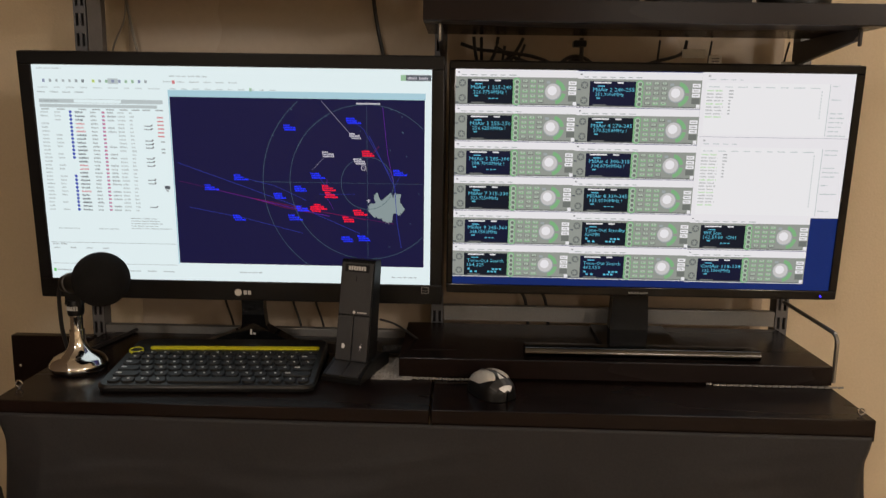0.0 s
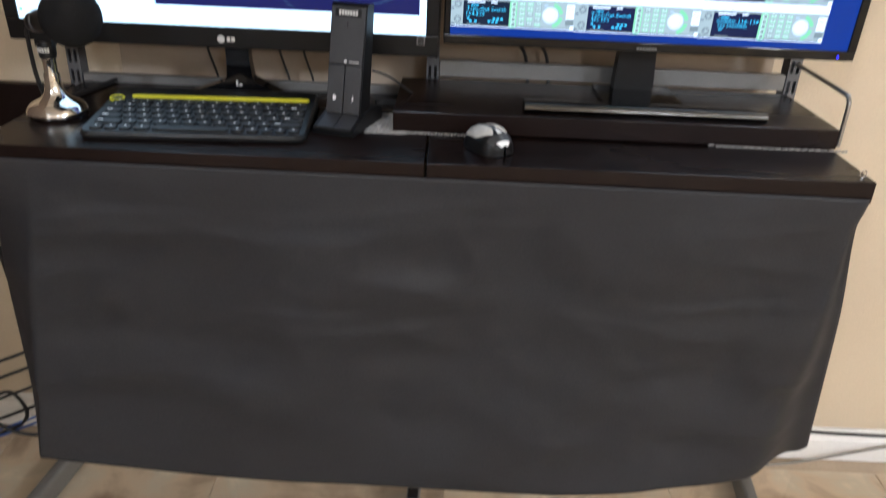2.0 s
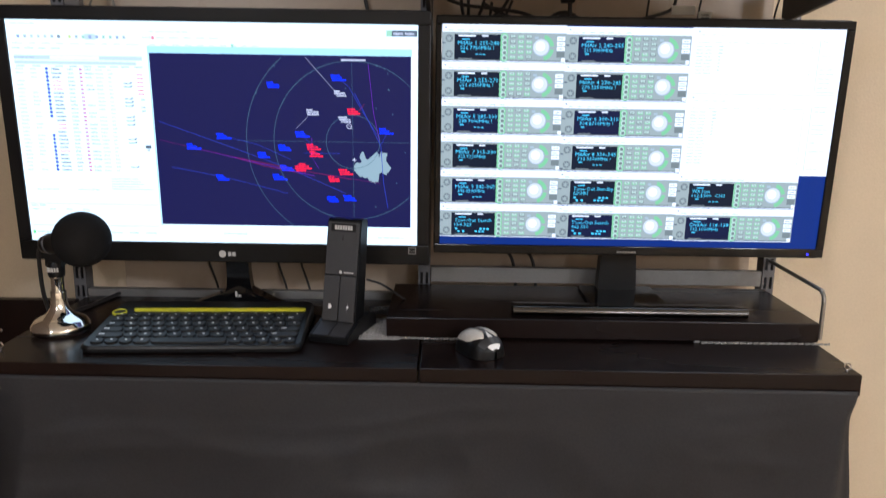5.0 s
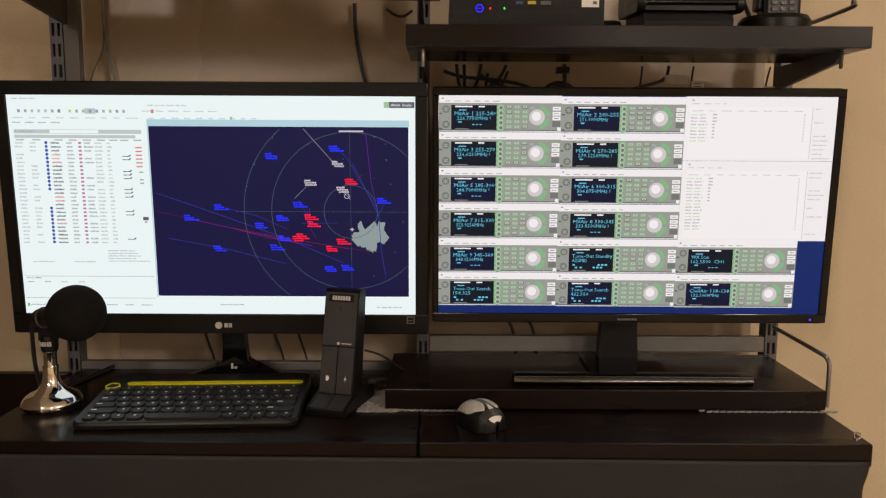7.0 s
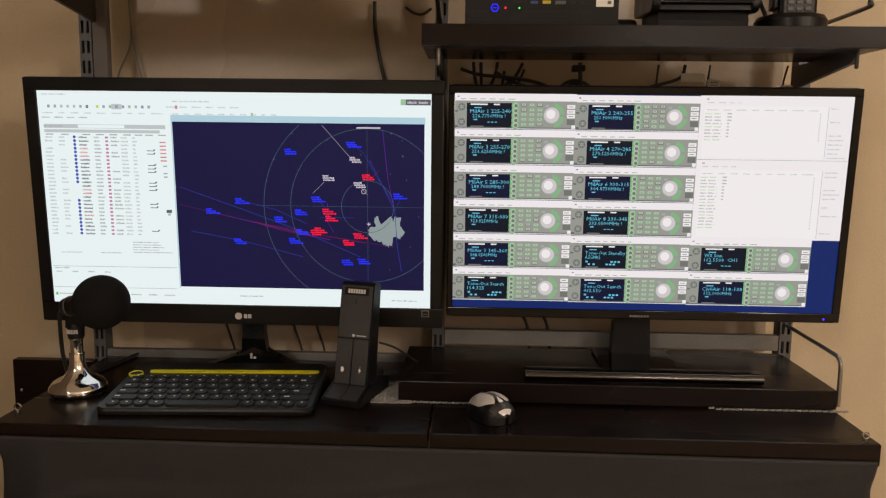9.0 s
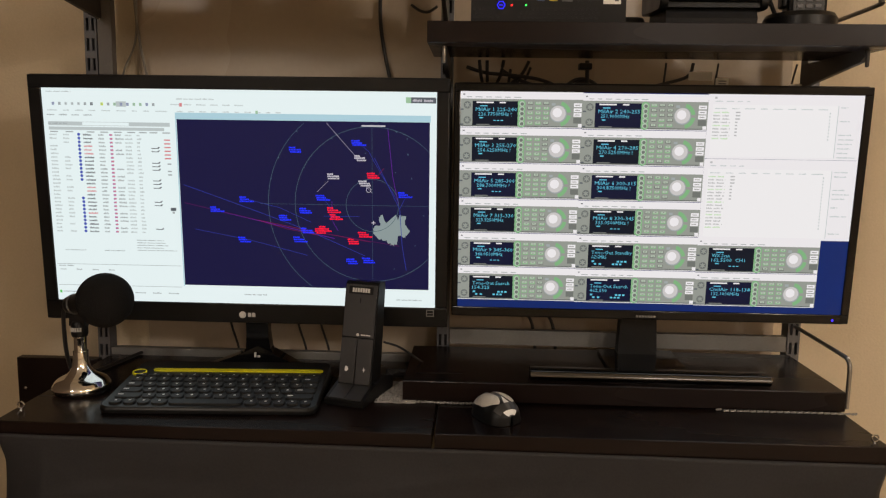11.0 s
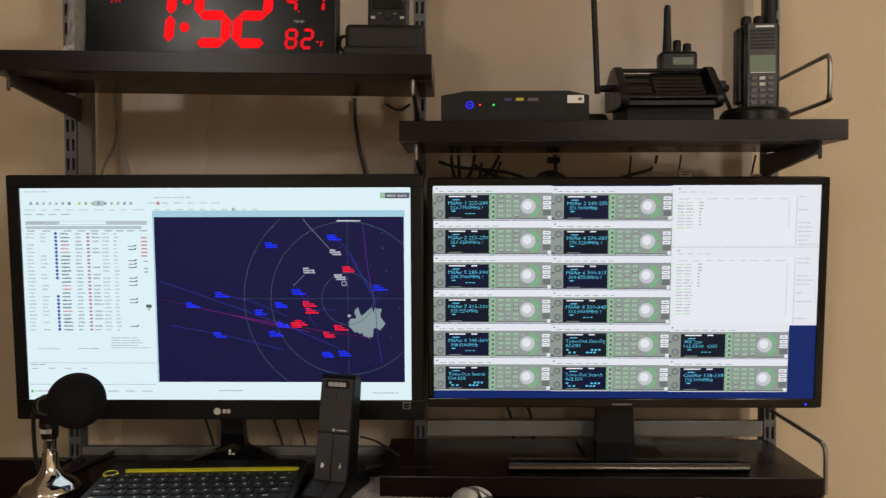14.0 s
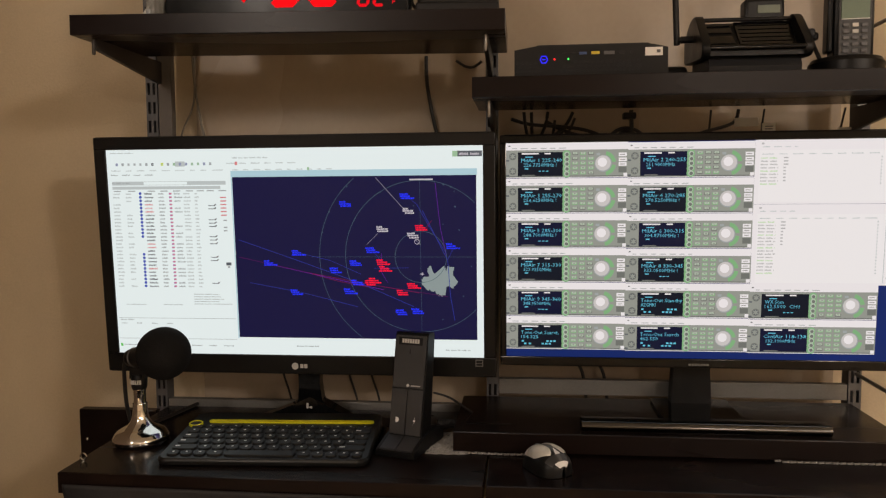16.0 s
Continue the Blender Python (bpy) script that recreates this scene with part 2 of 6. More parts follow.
def wooden_shelf(name, label, x0, x1, y0, y1, z0, z1):
    s = thing(name, label, "shelf", ((x0 + x1) / 2, (y0 + y1) / 2, z0), group="dark shelves")
    w, d = (x1 - x0) / 2, (y1 - y0) / 2
    Shape().box(-w, w, -d + 0.0015, d, 0, z1 - z0, bevel=0.0012).build("board", WOOD, s)
    Shape().box(-w, w, -d, -d + 0.0014, 0.0004, z1 - z0 - 0.0004, bevel=0.0006).build("edge_band", WOOD, s, "dark veneer band on the front edge")
    return s


riser = wooden_shelf("riser_shelf", "thick dark espresso wood riser shelf lying on the desk", -0.050, 0.567, 0.1205, 0.318, 0.7425, 0.7705)
shelf_r = wooden_shelf("upper_shelf", "dark espresso wood shelf with radios on it", -0.0197, 0.5845, 0.0993, 0.264, 1.2357, 1.2637)
shelf_l = wooden_shelf("upper_shelf", "dark espresso wood shelf with a red digital clock on it", -0.588, 0.0245, 0.100, 0.272, 1.3295, 1.3582)
SAG = 0.92  # degrees by which the clock's shelf dips at its inner end
shelf_l.matrix_basis = shelf_l.matrix_basis @ pose(0, 0, 0, 0, SAG)


def bracket(shelf, x, drop, y0, y1, z):
    """A triangular steel arm under a shelf, from the upright at y1 to the front at y0."""
    o = shelf.matrix_basis.translation
    out = [(y0, z), (y0, z - 0.010), (y0 + 0.010, z - 0.016), (y1, z - drop), (y1, z)]
    m = Matrix(((0, 0, 1, x - 0.0015), (1, 0, 0, 0), (0, 1, 0, 0), (0, 0, 0, 1)))
    s = Shape(Matrix.Translation(-o) @ m)
    s.prism(out, -0.0015, 0.0045)
    arm = s.build("bracket", DARKSTEEL, shelf)
    tip = Shape(Matrix.Translation(-o + Vector((x, y0 - 0.002, z - 0.024))))
    tip.lathe([(0.0, 0.0), (0.0020, 0.0006), (0.0026, 0.0022), (0.0026, 0.0225)], n=14)
    tip.build("pin", SATIN if abs(x) < 0.1 else DARKSTEEL, arm, "small rounded pin at the arm's front end")
    return arm


for sh, xs, z in ((shelf_l, (-0.566, -0.002), 1.3295), (shelf_r, (0.002, 0.558), 1.2357)):
    for x in xs:
        bracket(sh, x, 0.037, 0.125, 0.325, z)

rack = thing("shelving_frame", "grey slotted steel uprights with crossbars and sloping feet", "shelving", (0, 0.335, FLOOR))
for ux in (-0.5847, -0.002, 0.578):
    up = Shape(Matrix.Translation((ux, 0, 0)))
    z = 0.10
    # slotted front face: two rows of slots between three ribs
    ribs = ((-0.0100, -0.0068), (-0.0022, 0.0022), (0.0068, 0.0100))
    for a, b in ribs:
        up.box(a, b, -0.0050, -0.0032, 0.08, 1.78)
    while z < 1.77:
        for a, b in ((-0.0068, -0.0022), (0.0022, 0.0068)):
            up.box(a, b, -0.0050, -0.0032, z, z + 0.012)
        z += 0.032
    up.box(-0.0100, -0.0085, -0.0032, 0.022, 0.08, 1.78)
    up.box(0.0085, 0.0100, -0.0032, 0.022, 0.08, 1.78)
    up.box(-0.0085, 0.0085, 0.004, 0.006, 0.08, 1.78, 1)
    up.build("upright", [UPSTEEL, MATBLACK], rack)
for fx, ux, splay in ((-0.690, -0.5847, 7.0), (-0.006, -0.002, 1.5), (0.660, 0.578, 6.0)):
    foot = Shape(pose(fx, 0, 0, 0, 0, -splay))
    ring = rounded(-0.0125, 0.0125, 0, 0.050, 0.008, 4)
    spine = [(0.05, 0.004, 1.0), (-0.12, 0.002, 1.0), (-0.215, 0.0, 0.98), (-0.252, 0.0, 0.88), (-0.270, 0.0, 0.66), (-0.276, 0.0, 0.36)]
    vs = [(x * (1 if k > 0.6 else 0.8), y, dz + z * k) for y, dz, k in spine for x, z in ring]
    c = len(ring)
    foot.add(vs, [(j * c + i, j * c + (i + 1) % c, (j + 1) * c + (i + 1) % c, (j + 1) * c + i) for j in range(len(spine) - 1) for i in range(c)], 0, True)
    foot.add(vs, [tuple(range(c))[::-1], tuple(range((len(spine) - 1) * c, len(spine) * c))], 0)
    foot.tube([(0, 0.015, 0.05), (ux - fx, 0.008, 0.25)], 0.012, 0, 10)
    foot.build("foot", STEEL, rack)
    if splay > 2:
        continue
    plug = Shape(pose(fx, 0, 0, 0, 0, -splay))
    plug.box(-0.0095, 0.0095, -0.150, -0.125, 0.0505, 0.0535, bevel=0.001)
    plug.build("plug", MATBLACK, rack, "black plug in the foot's top")
for x0, x1 in ((-0.573, -0.013), (0.009, 0.567)):
    for z0, z1 in ((0.7713, 0.797) if x0 > 0 else (0.722, 0.751), (0.40, 0.43)):
        Shape().box(x0, x1, -0.004, 0.010, z0 - FLOOR, z1 - FLOOR, bevel=0.001).build("crossbar", STEEL, rack)
# cover strip beside the outer upright
Shape().box(-0.5735, -0.550, -0.004, 0.012, 0.80 - FLOOR, 1.75 - FLOOR, bevel=0.001).build("cover_strip", STRIP, rack)

back = thing("backing_board", "glossy taupe board behind the shelving against the wall", "board", (0, WALL_Y - 0.012, 0.60))
Shape().box(-0.540, 0.575, 0, 0.0095, 0, 1.15, bevel=0.001).build("panel", PANEL, back)

lb = thing("side_board", "dark wooden board standing beside the desk's end", "board", (-0.655, 0.315, 0.50))
Shape().box(-0.076, 0.066, 0, 0.018, 0, 0.233, bevel=0.0015).build("board", WOOD, lb)
Shape().lathe([(0.0025, 0), (0.0025, 0.002), (0.001, 0.003)], n=10, m=pose(-0.062, 0, 0.18, 90)).build("screw", CHROME, lb)

# ---- cloth skirt ----
def skirt():
    """A straight-hemmed cloth: flat along the desk edge, swept back round both ends lower down."""
    nx, nz, HEM = 240, 90, 0.2085
    vs, fs = [], []
    for j in range(nz + 1):
        v = j / nz
        for i in range(nx + 1):
            s = 2 * i / nx - 1
            side = abs(s)
            half = 0.563 + (0.090 if s > 0 else 0.094) * v
            x = s * (half - 0.009 * math.exp(-((v - 0.09) / (0.05 if v < 0.09 else 0.20)) ** 2) * side ** 6)
            lift = 0.016 * max(0.0, (side - 0.955) / 0.045) ** 2 * v
            rise_in = min(1.0, max(0.0, (s - 0.30) / 0.55)) if s > 0 else min(1.0, max(0.0, (side - 0.35) / 0.60))
            fall = max(0.0, (s - 0.86) / 0.14) if s > 0 else 0.0
            lift += v ** 3 * (0.036 * rise_in ** 2 * (1 - 0.85 * fall) if s > 0 else 0.014 * rise_in ** 2)
            z = 0.7215 - 0.003 * s + (HEM - 0.7215) * v + lift
            # the ends: a long rounded ridge on one side, a sharp turned corner on the other
            if s > 0:
                ridge = 1.0 - 0.215 * v
                d = s - ridge
                back = v * 0.046 * max(0.0, (s - 0.35) / 0.65) ** 1.7
                if d > 0 and v > 0.02:
                    t = min(1.0, 1.15 * d / (1 - ridge))
                    back += v * 0.070 * t * t * (3 - 2 * t)
                back -= 0.011 * math.exp(-(min(d, 0.0) / 0.075) ** 2) * min(2 * v, 1) * max(0.0, 1 - v) * (1 - s ** 24)
                back += 0.012 * math.exp(-((d + 0.17) / 0.07) ** 2) * min(2 * v, 1) * (1 - 0.7 * v)
            else:
                t = max(0.0, (side - 0.895) / 0.105)
                back = v * (0.020 * side ** 2 + 0.125 * t)
            inner = (1 - side ** 10) * min(v * 5, 1) * (1 - 0.8 * v ** 6)
            n1 = noise.noise(Vector((x * 4.2 - z * 2.0, z * 2.4, 3.1)))
            n2 = noise.noise(Vector((x * 4.0 + z * 4.0, z * 12.0, 7.7)))
            n3 = noise.noise(Vector((x * 30, z * 26, 1.3)))
            n4 = noise.noise(Vector((x * 3.2 - z * 3.0, z * 19.0, 5.5)))
            n5 = noise.noise(Vector((x * 2.6 + z * 5.0, z * 9.0 - x * 2.0, 11.3)))
            n6 = noise.noise(Vector((x * 4.4 - z * 5.5, z * 8.0 + x * 3.0, 17.9)))
            fold = 1.05 * inner * (0.016 * n1 + 0.0075 * n2 + 0.0040 * n4 + 0.0009 * n3 + 0.0115 * (0.35 - abs(n5)) + 0.0095 * (0.35 - abs(n6)))
            for cz, cw, ca in ((0.672, 0.007, 0.0050), (0.640, 0.010, 0.0040), (0.520, 0.009, 0.0035), (0.400, 0.010, 0.0030)):
                fold += inner * ca * math.exp(-((z - cz + 0.03 * n1 - 0.03 * s) / cw) ** 2) * max(0.0, 0.35 + n2)
            belly = 0.012 * math.sin(math.pi * min(v, 1)) * (1 - side ** 4)
            vs.append((x, -0.0035 + back + belly - fold, z))
    for j in range(nz):
        for i in range(nx):
            a = j * (nx + 1) + i
            fs.append((a, a + nx + 1, a + nx + 2, a + 1))
    cloth = thing("cloth_skirt", "charcoal black fabric skirt hanging from the desk's front edge", "cloth", (0, 0, HEM))
    cut = int(nz * 0.965)
    for name, rows in (("drop", range(0, nz)), ("hem", range(cut, nz))):
        j0, j1 = rows[0], rows[-1] + 1
        s = Shape()
        s.add([(x, y + (0.0035 if name == "hem" else 0.0), z - HEM) for x, y, z in vs[j0 * (nx + 1) : (j1 + 1) * (nx + 1)]], fs[: (j1 - j0) * nx], 0, True)
        ob = s.build(name, CLOTH, cloth, "hem folded up behind the lower edge" if name == "hem" else "")
        sol = ob.modifiers.new("thickness", "SOLIDIFY")
        sol.thickness, sol.offset = 0.0016, -1
    return cloth


skirt()

# ---- monitors ----
LEAN = 3.4  # degrees by which both screens lean forward


def screen_frame(x0, x1, z0, z1, base):
    """Local matrix of a screen plane: x to the right, y up along the screen, z towards the viewer, origin at its lower left."""
    return Matrix.Translation((x0 - base[0], base[1], z0 - base[2])) @ pose(0, 0, 0, 90 + LEAN)


def monitor(name, label, base, outer, inner, y_low, depth, shell, corner):
    mon = thing(name, label, "monitor", base)
    ox0, ox1, oz0, oz1 = outer
    ix0, ix1, iz0, iz1 = inner
    m = screen_frame(ox0, ox1, oz0, oz1, (base[0], y_low - base[1], base[2]))
    w, h = ox1 - ox0, oz1 - oz0
    a, b, c, d = ix0 - ox0, ix1 - ox0, iz0 - oz0, iz1 - oz0
    body = Shape(m)
    for x, X, y, Y in ((0, w, 0, c), (0, w, d, h), (0, a, c, d), (b, w, c, d)):
        body.box(x, X, y, Y, -0.010, 0, 0, bevel=0.0016)
    rim = rounded(-0.0008, w + 0.0008, -0.0008, h + 0.0008, corner)
    body.prism(rim, -depth * 0.5, -0.0025)
    hull = rounded(0.02, w - 0.02, 0.02, h - 0.02, 0.03)
    body.prism(hull, -depth, -depth * 0.5)
    body.build("bezel", [shell], mon)
    sm = m @ Matrix.Translation((a, c, -0.0022))
    return mon, sm, (b - a, d - c)


mon, MON_M, MON_S = monitor("monitor", "wide black monitor showing a radar map and flight list", (-0.2965, 0.264, DESK), (-0.624, 0.0074, 0.8231, 1.1994), (-0.6045, -0.0112, 0.8535, 1.1800), 0.231, 0.045, BLACK, 0.006)
tv, SM_M, SM_S = monitor("television", "glossy black flat television showing radio control windows on the riser", (0.312, 0.215, 0.7705), (0.0149, 0.6105, 0.8450, 1.1935), (0.0238, 0.5985, 0.8590, 1.1815), 0.2215, 0.050, GLOSS, 0.010)

NAVY = glow("display_navy", (0.0076, 0.0074, 0.046), 1.0)
PAPER = glow("display_white", (0.74, 0.89, 0.92), 0.95)
PINKISH = glow("display_warm_white", (0.78, 0.80, 0.84), 0.95)
DESKTOPBLUE = glow("display_blue", (0.003, 0.018, 0.125), 1.0)


def plane(size, u0, v0, u1, v1, lift):
    """A flat rectangle on a screen; u to the right and v down, both 0 to 1."""
    w, h = size
    return [(u0 * w, (1 - v0) * h, lift), (u0 * w, (1 - v1) * h, lift), (u1 * w, (1 - v1) * h, lift), (u1 * w, (1 - v0) * h, lift)]


def sheet(s, size, u0, v0, u1, v1, k=0, lift=0.0):
    return s.add(plane(size, u0, v0, u1, v1, lift), [(0, 1, 2, 3)], k)


mon_screen = sheet(Shape(MON_M), MON_S, 0, 0, 1, 1).build("screen", PAPER, mon, "bright white application window with a navy radar map")
sm_screen = sheet(Shape(SM_M), SM_S, 0, 0, 1, 1).build("screen", DESKTOPBLUE, tv, "blue desktop filled with rows of radio windows")
sheet(Shape(MON_M), MON_S, 0.343, 0.135, 0.983, 0.914, 0, 0.0003).build("radar_map", NAVY, mon_screen)

# ---- writing ----
def letters(s, text, x, y, height, k=0, lift=0.0, width=None, m=None, middle=False):
    """Adds text in the built-in font to a shape, lower left at x, y of its plane."""
    cu = bpy.data.curves.new("writing", "FONT")
    cu.body, cu.size, cu.resolution_u = text, 1.0, 1
    ob = bpy.data.objects.new("writing", cu)
    me = bpy.data.meshes.new_from_object(ob)
    xs = [v.co.x for v in me.vertices]
    wide = max(xs) - min(xs)
    sy = height / 0.70
    sx = width / wide if width else sy
    x0 = x - (min(xs) + max(xs)) / 2 * sx if middle else x - min(xs) * sx
    s.add([(x0 + v.co.x * sx, y + v.co.y * sy, lift) for v in me.vertices], [tuple(p.vertices) for p in me.polygons], k, False, m)
    bpy.data.meshes.remove(me)
    bpy.data.objects.remove(ob)
    bpy.data.curves.remove(cu)
    return s


# ---- left screen: flight list and radar map ----
BLUEINK = glow("display_label_blue", (0.01, 0.03, 0.95), 1.1)
REDINK = glow("display_label_red", (0.95, 0.01, 0.04), 1.0)
WHITEINK = glow("display_label_white", (0.55, 0.55, 0.62), 0.9)
THINWHITE = glow("display_track_white", (0.28, 0.28, 0.36), 0.9)
REDTRACK = glow("display_track_red", (0.17, 0.008, 0.06), 0.9)
SOFTRED = glow("display_text_red", (0.62, 0.22, 0.24), 0.95)
SOFTPURPLE = glow("display_flag_purple", (0.38, 0.14, 0.40), 0.95)
SOFTBLUE = glow("display_dot_blue", (0.05, 0.09, 0.45), 0.95)
RINGINK = glow("display_ring", (0.075, 0.145, 0.18), 0.8)
PURPLEINK = glow("display_track_purple", (0.12, 0.015, 0.32), 0.9)
TRACKINK = glow("display_track_blue", (0.025, 0.04, 0.34), 0.9)
MAGENTAINK = glow("display_track_magenta", (0.09, 0.008, 0.10), 0.8)
TERRAIN = glow("display_terrain_grey", (0.25, 0.33, 0.34), 0.9)
GREYINK = glow("display_text_grey", (0.34, 0.40, 0.42), 0.9)
DARKINK = glow("display_text_dark", (0.10, 0.12, 0.14), 0.9)
FAINTINK = glow("display_text_faint", (0.48, 0.57, 0.59), 0.9)
PALEBLUE = glow("display_pale_blue", (0.38, 0.62, 0.72), 0.95)
GREENINK = glow("display_green", (0.10, 0.60, 0.12), 0.9)
LIMEINK = glow("display_lime", (0.55, 0.75, 0.05), 0.9)
rnd = random.Random(5)
W, H = MON_S


def streak(s, size, pts, width, k=0, lift=0.0006):
    """A thin line on a screen through u, v points."""
    w, h = size
    for (u0, v0), (u1, v1) in zip(pts, pts[1:]):
        a, b = Vector((u0 * w, (1 - v0) * h)), Vector((u1 * w, (1 - v1) * h))
        n = (b - a).normalized().orthogonal() * width / 2
        s.add([(a.x + n.x, a.y + n.y, lift), (a.x - n.x, a.y - n.y, lift), (b.x - n.x, b.y - n.y, lift), (b.x + n.x, b.y + n.y, lift)], [(0, 1, 2, 3)], k)


def dots(s, size, u, v, r, k=0, lift=0.0006, n=12):
    w, h = size
    s.add([(u * w + r * math.cos(2 * math.pi * i / n), (1 - v) * h + r * math.sin(2 * math.pi * i / n), lift) for i in range(n)], [tuple(range(n))], k)


strip = Shape(MON_M)
sheet(strip, MON_S, 0.340, 0.105, 0.985, 0.135, 0, 0.0003)
sheet(strip, MON_S, 0.3395, 0.105, 0.3425, 0.920, 0, 0.0003)
strip.build("map_title_bar", PALEBLUE, mon_screen)

CU, CV = 0.838, 0.517
rings = Shape(MON_M)
for r in (0.267, 0.198, 0.067):
    pts = []
    for i in range(181):
        a = 2 * math.pi * i / 180
        u, v = CU + r * math.cos(a), CV + r * math.sin(a) * W / H
        if 0.345 < u < 0.981 and 0.138 < v < 0.912:
            pts.append((u, v))
        elif len(pts) > 1:
            streak(rings, MON_S, pts, 0.0007)
            pts = []
    if len(pts) > 1:
        streak(rings, MON_S, pts, 0.0007)
streak(rings, MON_S, [(CU, 0.14), (CU, 0.91)], 0.0004)
streak(rings, MON_S, [(0.55, CV), (0.98, CV)], 0.0004)
for i in range(46):
    a, r = rnd.uniform(0, 6.28), rnd.choice((0.267, 0.267, 0.198, rnd.uniform(0.1, 0.3)))
    u, v = CU + r * math.cos(a), CV + r * math.sin(a) * W / H
    if 0.36 < u < 0.97 and 0.15 < v < 0.90:
        q = rnd.uniform(0.001, 0.0032)
        streak(rings, MON_S, [(u, v), (u + q * rnd.choice((1, 0.4)), v + 2.2 * q)], rnd.uniform(0.0008, 0.002))
rings.build("range_grid", RINGINK, mon_screen, "thin grey-green range rings with scattered echoes")["kind"] = "stuff"

for k, wd, pts in (
    (0, 0.0010, [(0.724, 0.143), (0.800, 0.299)]), (0, 0.0008, [(0.727, 0.405), (0.697, 0.458)]), (0, 0.0008, [(0.822, 0.430), (0.838, 0.460)]),
    (1, 0.0010, [(0.878, 0.169), (0.890, 0.38), (0.904, 0.505)]), (2, 0.0012, [(0.844, 0.298), (0.908, 0.532), (0.914, 0.70), (0.925, 0.821)]),
    (2, 0.0011, [(0.354, 0.435), (0.52, 0.540), (0.671, 0.639), (0.818, 0.755)]), (3, 0.0012, [(0.353, 0.519), (0.54, 0.594), (0.701, 0.649), (0.907, 0.706)]),
    (2, 0.0010, [(0.378, 0.643), (0.520, 0.690), (0.669, 0.758)]), (4, 0.0010, [(0.54, 0.594), (0.70, 0.648), (0.833, 0.689)]),
    (2, 0.0008, [(0.714, 0.571), (0.805, 0.569)]), (1, 0.0012, [(0.44, 0.555), (0.60, 0.62), (0.74, 0.675)]), (4, 0.0010, [(0.868, 0.345), (0.843, 0.400)]),
    (2, 0.0009, [(0.514, 0.497), (0.60, 0.535), (0.68, 0.60)]), (2, 0.0008, [(0.711, 0.484), (0.735, 0.540)]), (1, 0.0008, [(0.735, 0.50), (0.733, 0.585), (0.75, 0.64)]),
    (2, 0.0009, [(0.804, 0.23), (0.83, 0.27), (0.86, 0.37), (0.905, 0.50)]), (2, 0.0008, [(0.922, 0.480), (0.908, 0.53)]), (4, 0.0009, [(0.55, 0.60), (0.62, 0.635), (0.70, 0.662)]),
):
    one = Shape(MON_M)
    streak(one, MON_S, pts, wd * 0.75, 0, 0.0008 + 0.00004 * k)
    one.build("flight_track", (THINWHITE, PURPLEINK, TRACKINK, MAGENTAINK, REDTRACK)[k], mon_screen)


def map_label(u, v, ink):
    """A data block of three short lines of unreadable writing."""
    s = Shape(MON_M)
    for line in range(3):
        x = u - 0.019 + rnd.uniform(0, 0.002) + 0.003 * line * rnd.random()
        end = u + rnd.uniform(-0.004, 0.004) + 0.007 * line
        while x < end:
            q = rnd.uniform(0.0018, 0.0040)
            top = v - 0.0135 + 0.0098 * line + rnd.uniform(0, 0.0020)
            sheet(s, MON_S, x, top, x + q, v - 0.0055 + 0.0098 * line, 0, 0.0011)
            x += q + rnd.uniform(0.0004, 0.0009)
    s.build("map_label", ink, mon_screen)["kind"] = "stuff"


for u, v in ((0.804, 0.23), (0.645, 0.265), (0.711, 0.484), (0.514, 0.497), (0.437, 0.546), (0.669, 0.546), (0.614, 0.581), (0.651, 0.682), (0.508, 0.688), (0.788, 0.782), (0.829, 0.776), (0.922, 0.465), (0.671, 0.639)):
    map_label(u, v, BLUEINK)
for u, v in ((0.843, 0.378), (0.739, 0.541), (0.746, 0.573), (0.719, 0.630), (0.792, 0.687), (0.819, 0.654), (0.708, 0.640)):
    map_label(u, v, REDINK)
for u, v in ((0.811, 0.299), (0.741, 0.384), (0.821, 0.415)):
    map_label(u, v, WHITEINK)

land = Shape(MON_M)
out = [(0.838, 0.640), (0.846, 0.610), (0.858, 0.606), (0.855, 0.572), (0.864, 0.562), (0.872, 0.596), (0.890, 0.604), (0.897, 0.552), (0.903, 0.585), (0.911, 0.560), (0.922, 0.570), (0.922, 0.610), (0.934, 0.636), (0.923, 0.664), (0.906, 0.660), (0.902, 0.692), (0.888, 0.706), (0.874, 0.682), (0.858, 0.676), (0.846, 0.660)]
fine = [(u + rnd.uniform(-0.0025, 0.0025), v + rnd.uniform(-0.006, 0.006)) for a, b in zip(out, out[1:] + out[:1]) for q in range(5) for u, v in ((a[0] + (b[0] - a[0]) * q / 5, a[1] + (b[1] - a[1]) * q / 5),)]
land.add([(u * W, (1 - v) * H, 0.0005) for u, v in fine], [tuple(range(len(fine)))[::-1]])
land.build("terrain_patch", TERRAIN, mon_screen)
mark = Shape(MON_M)
streak(mark, MON_S, [(0.836, 0.598), (0.846, 0.598)], 0.0012, 0, 0.0012)
streak(mark, MON_S, [(0.841, 0.590), (0.841, 0.606)], 0.0012, 0, 0.0012)
sheet(mark, MON_S, 0.812, 0.150, 0.872, 0.157, 0, 0.0011)
for i in range(24):
    a, b = 2 * math.pi * i / 24, 2 * math.pi * (i + 1) / 24
    streak(mark, MON_S, [(0.829 + 0.006 * math.cos(a), 0.445 + 0.006 * math.sin(a) * W / H), (0.829 + 0.006 * math.cos(b), 0.445 + 0.006 * math.sin(b) * W / H)], 0.0008, 0, 0.0012)
mark.build("cursor", WHITEINK, mon_screen)["kind"] = "stuff"


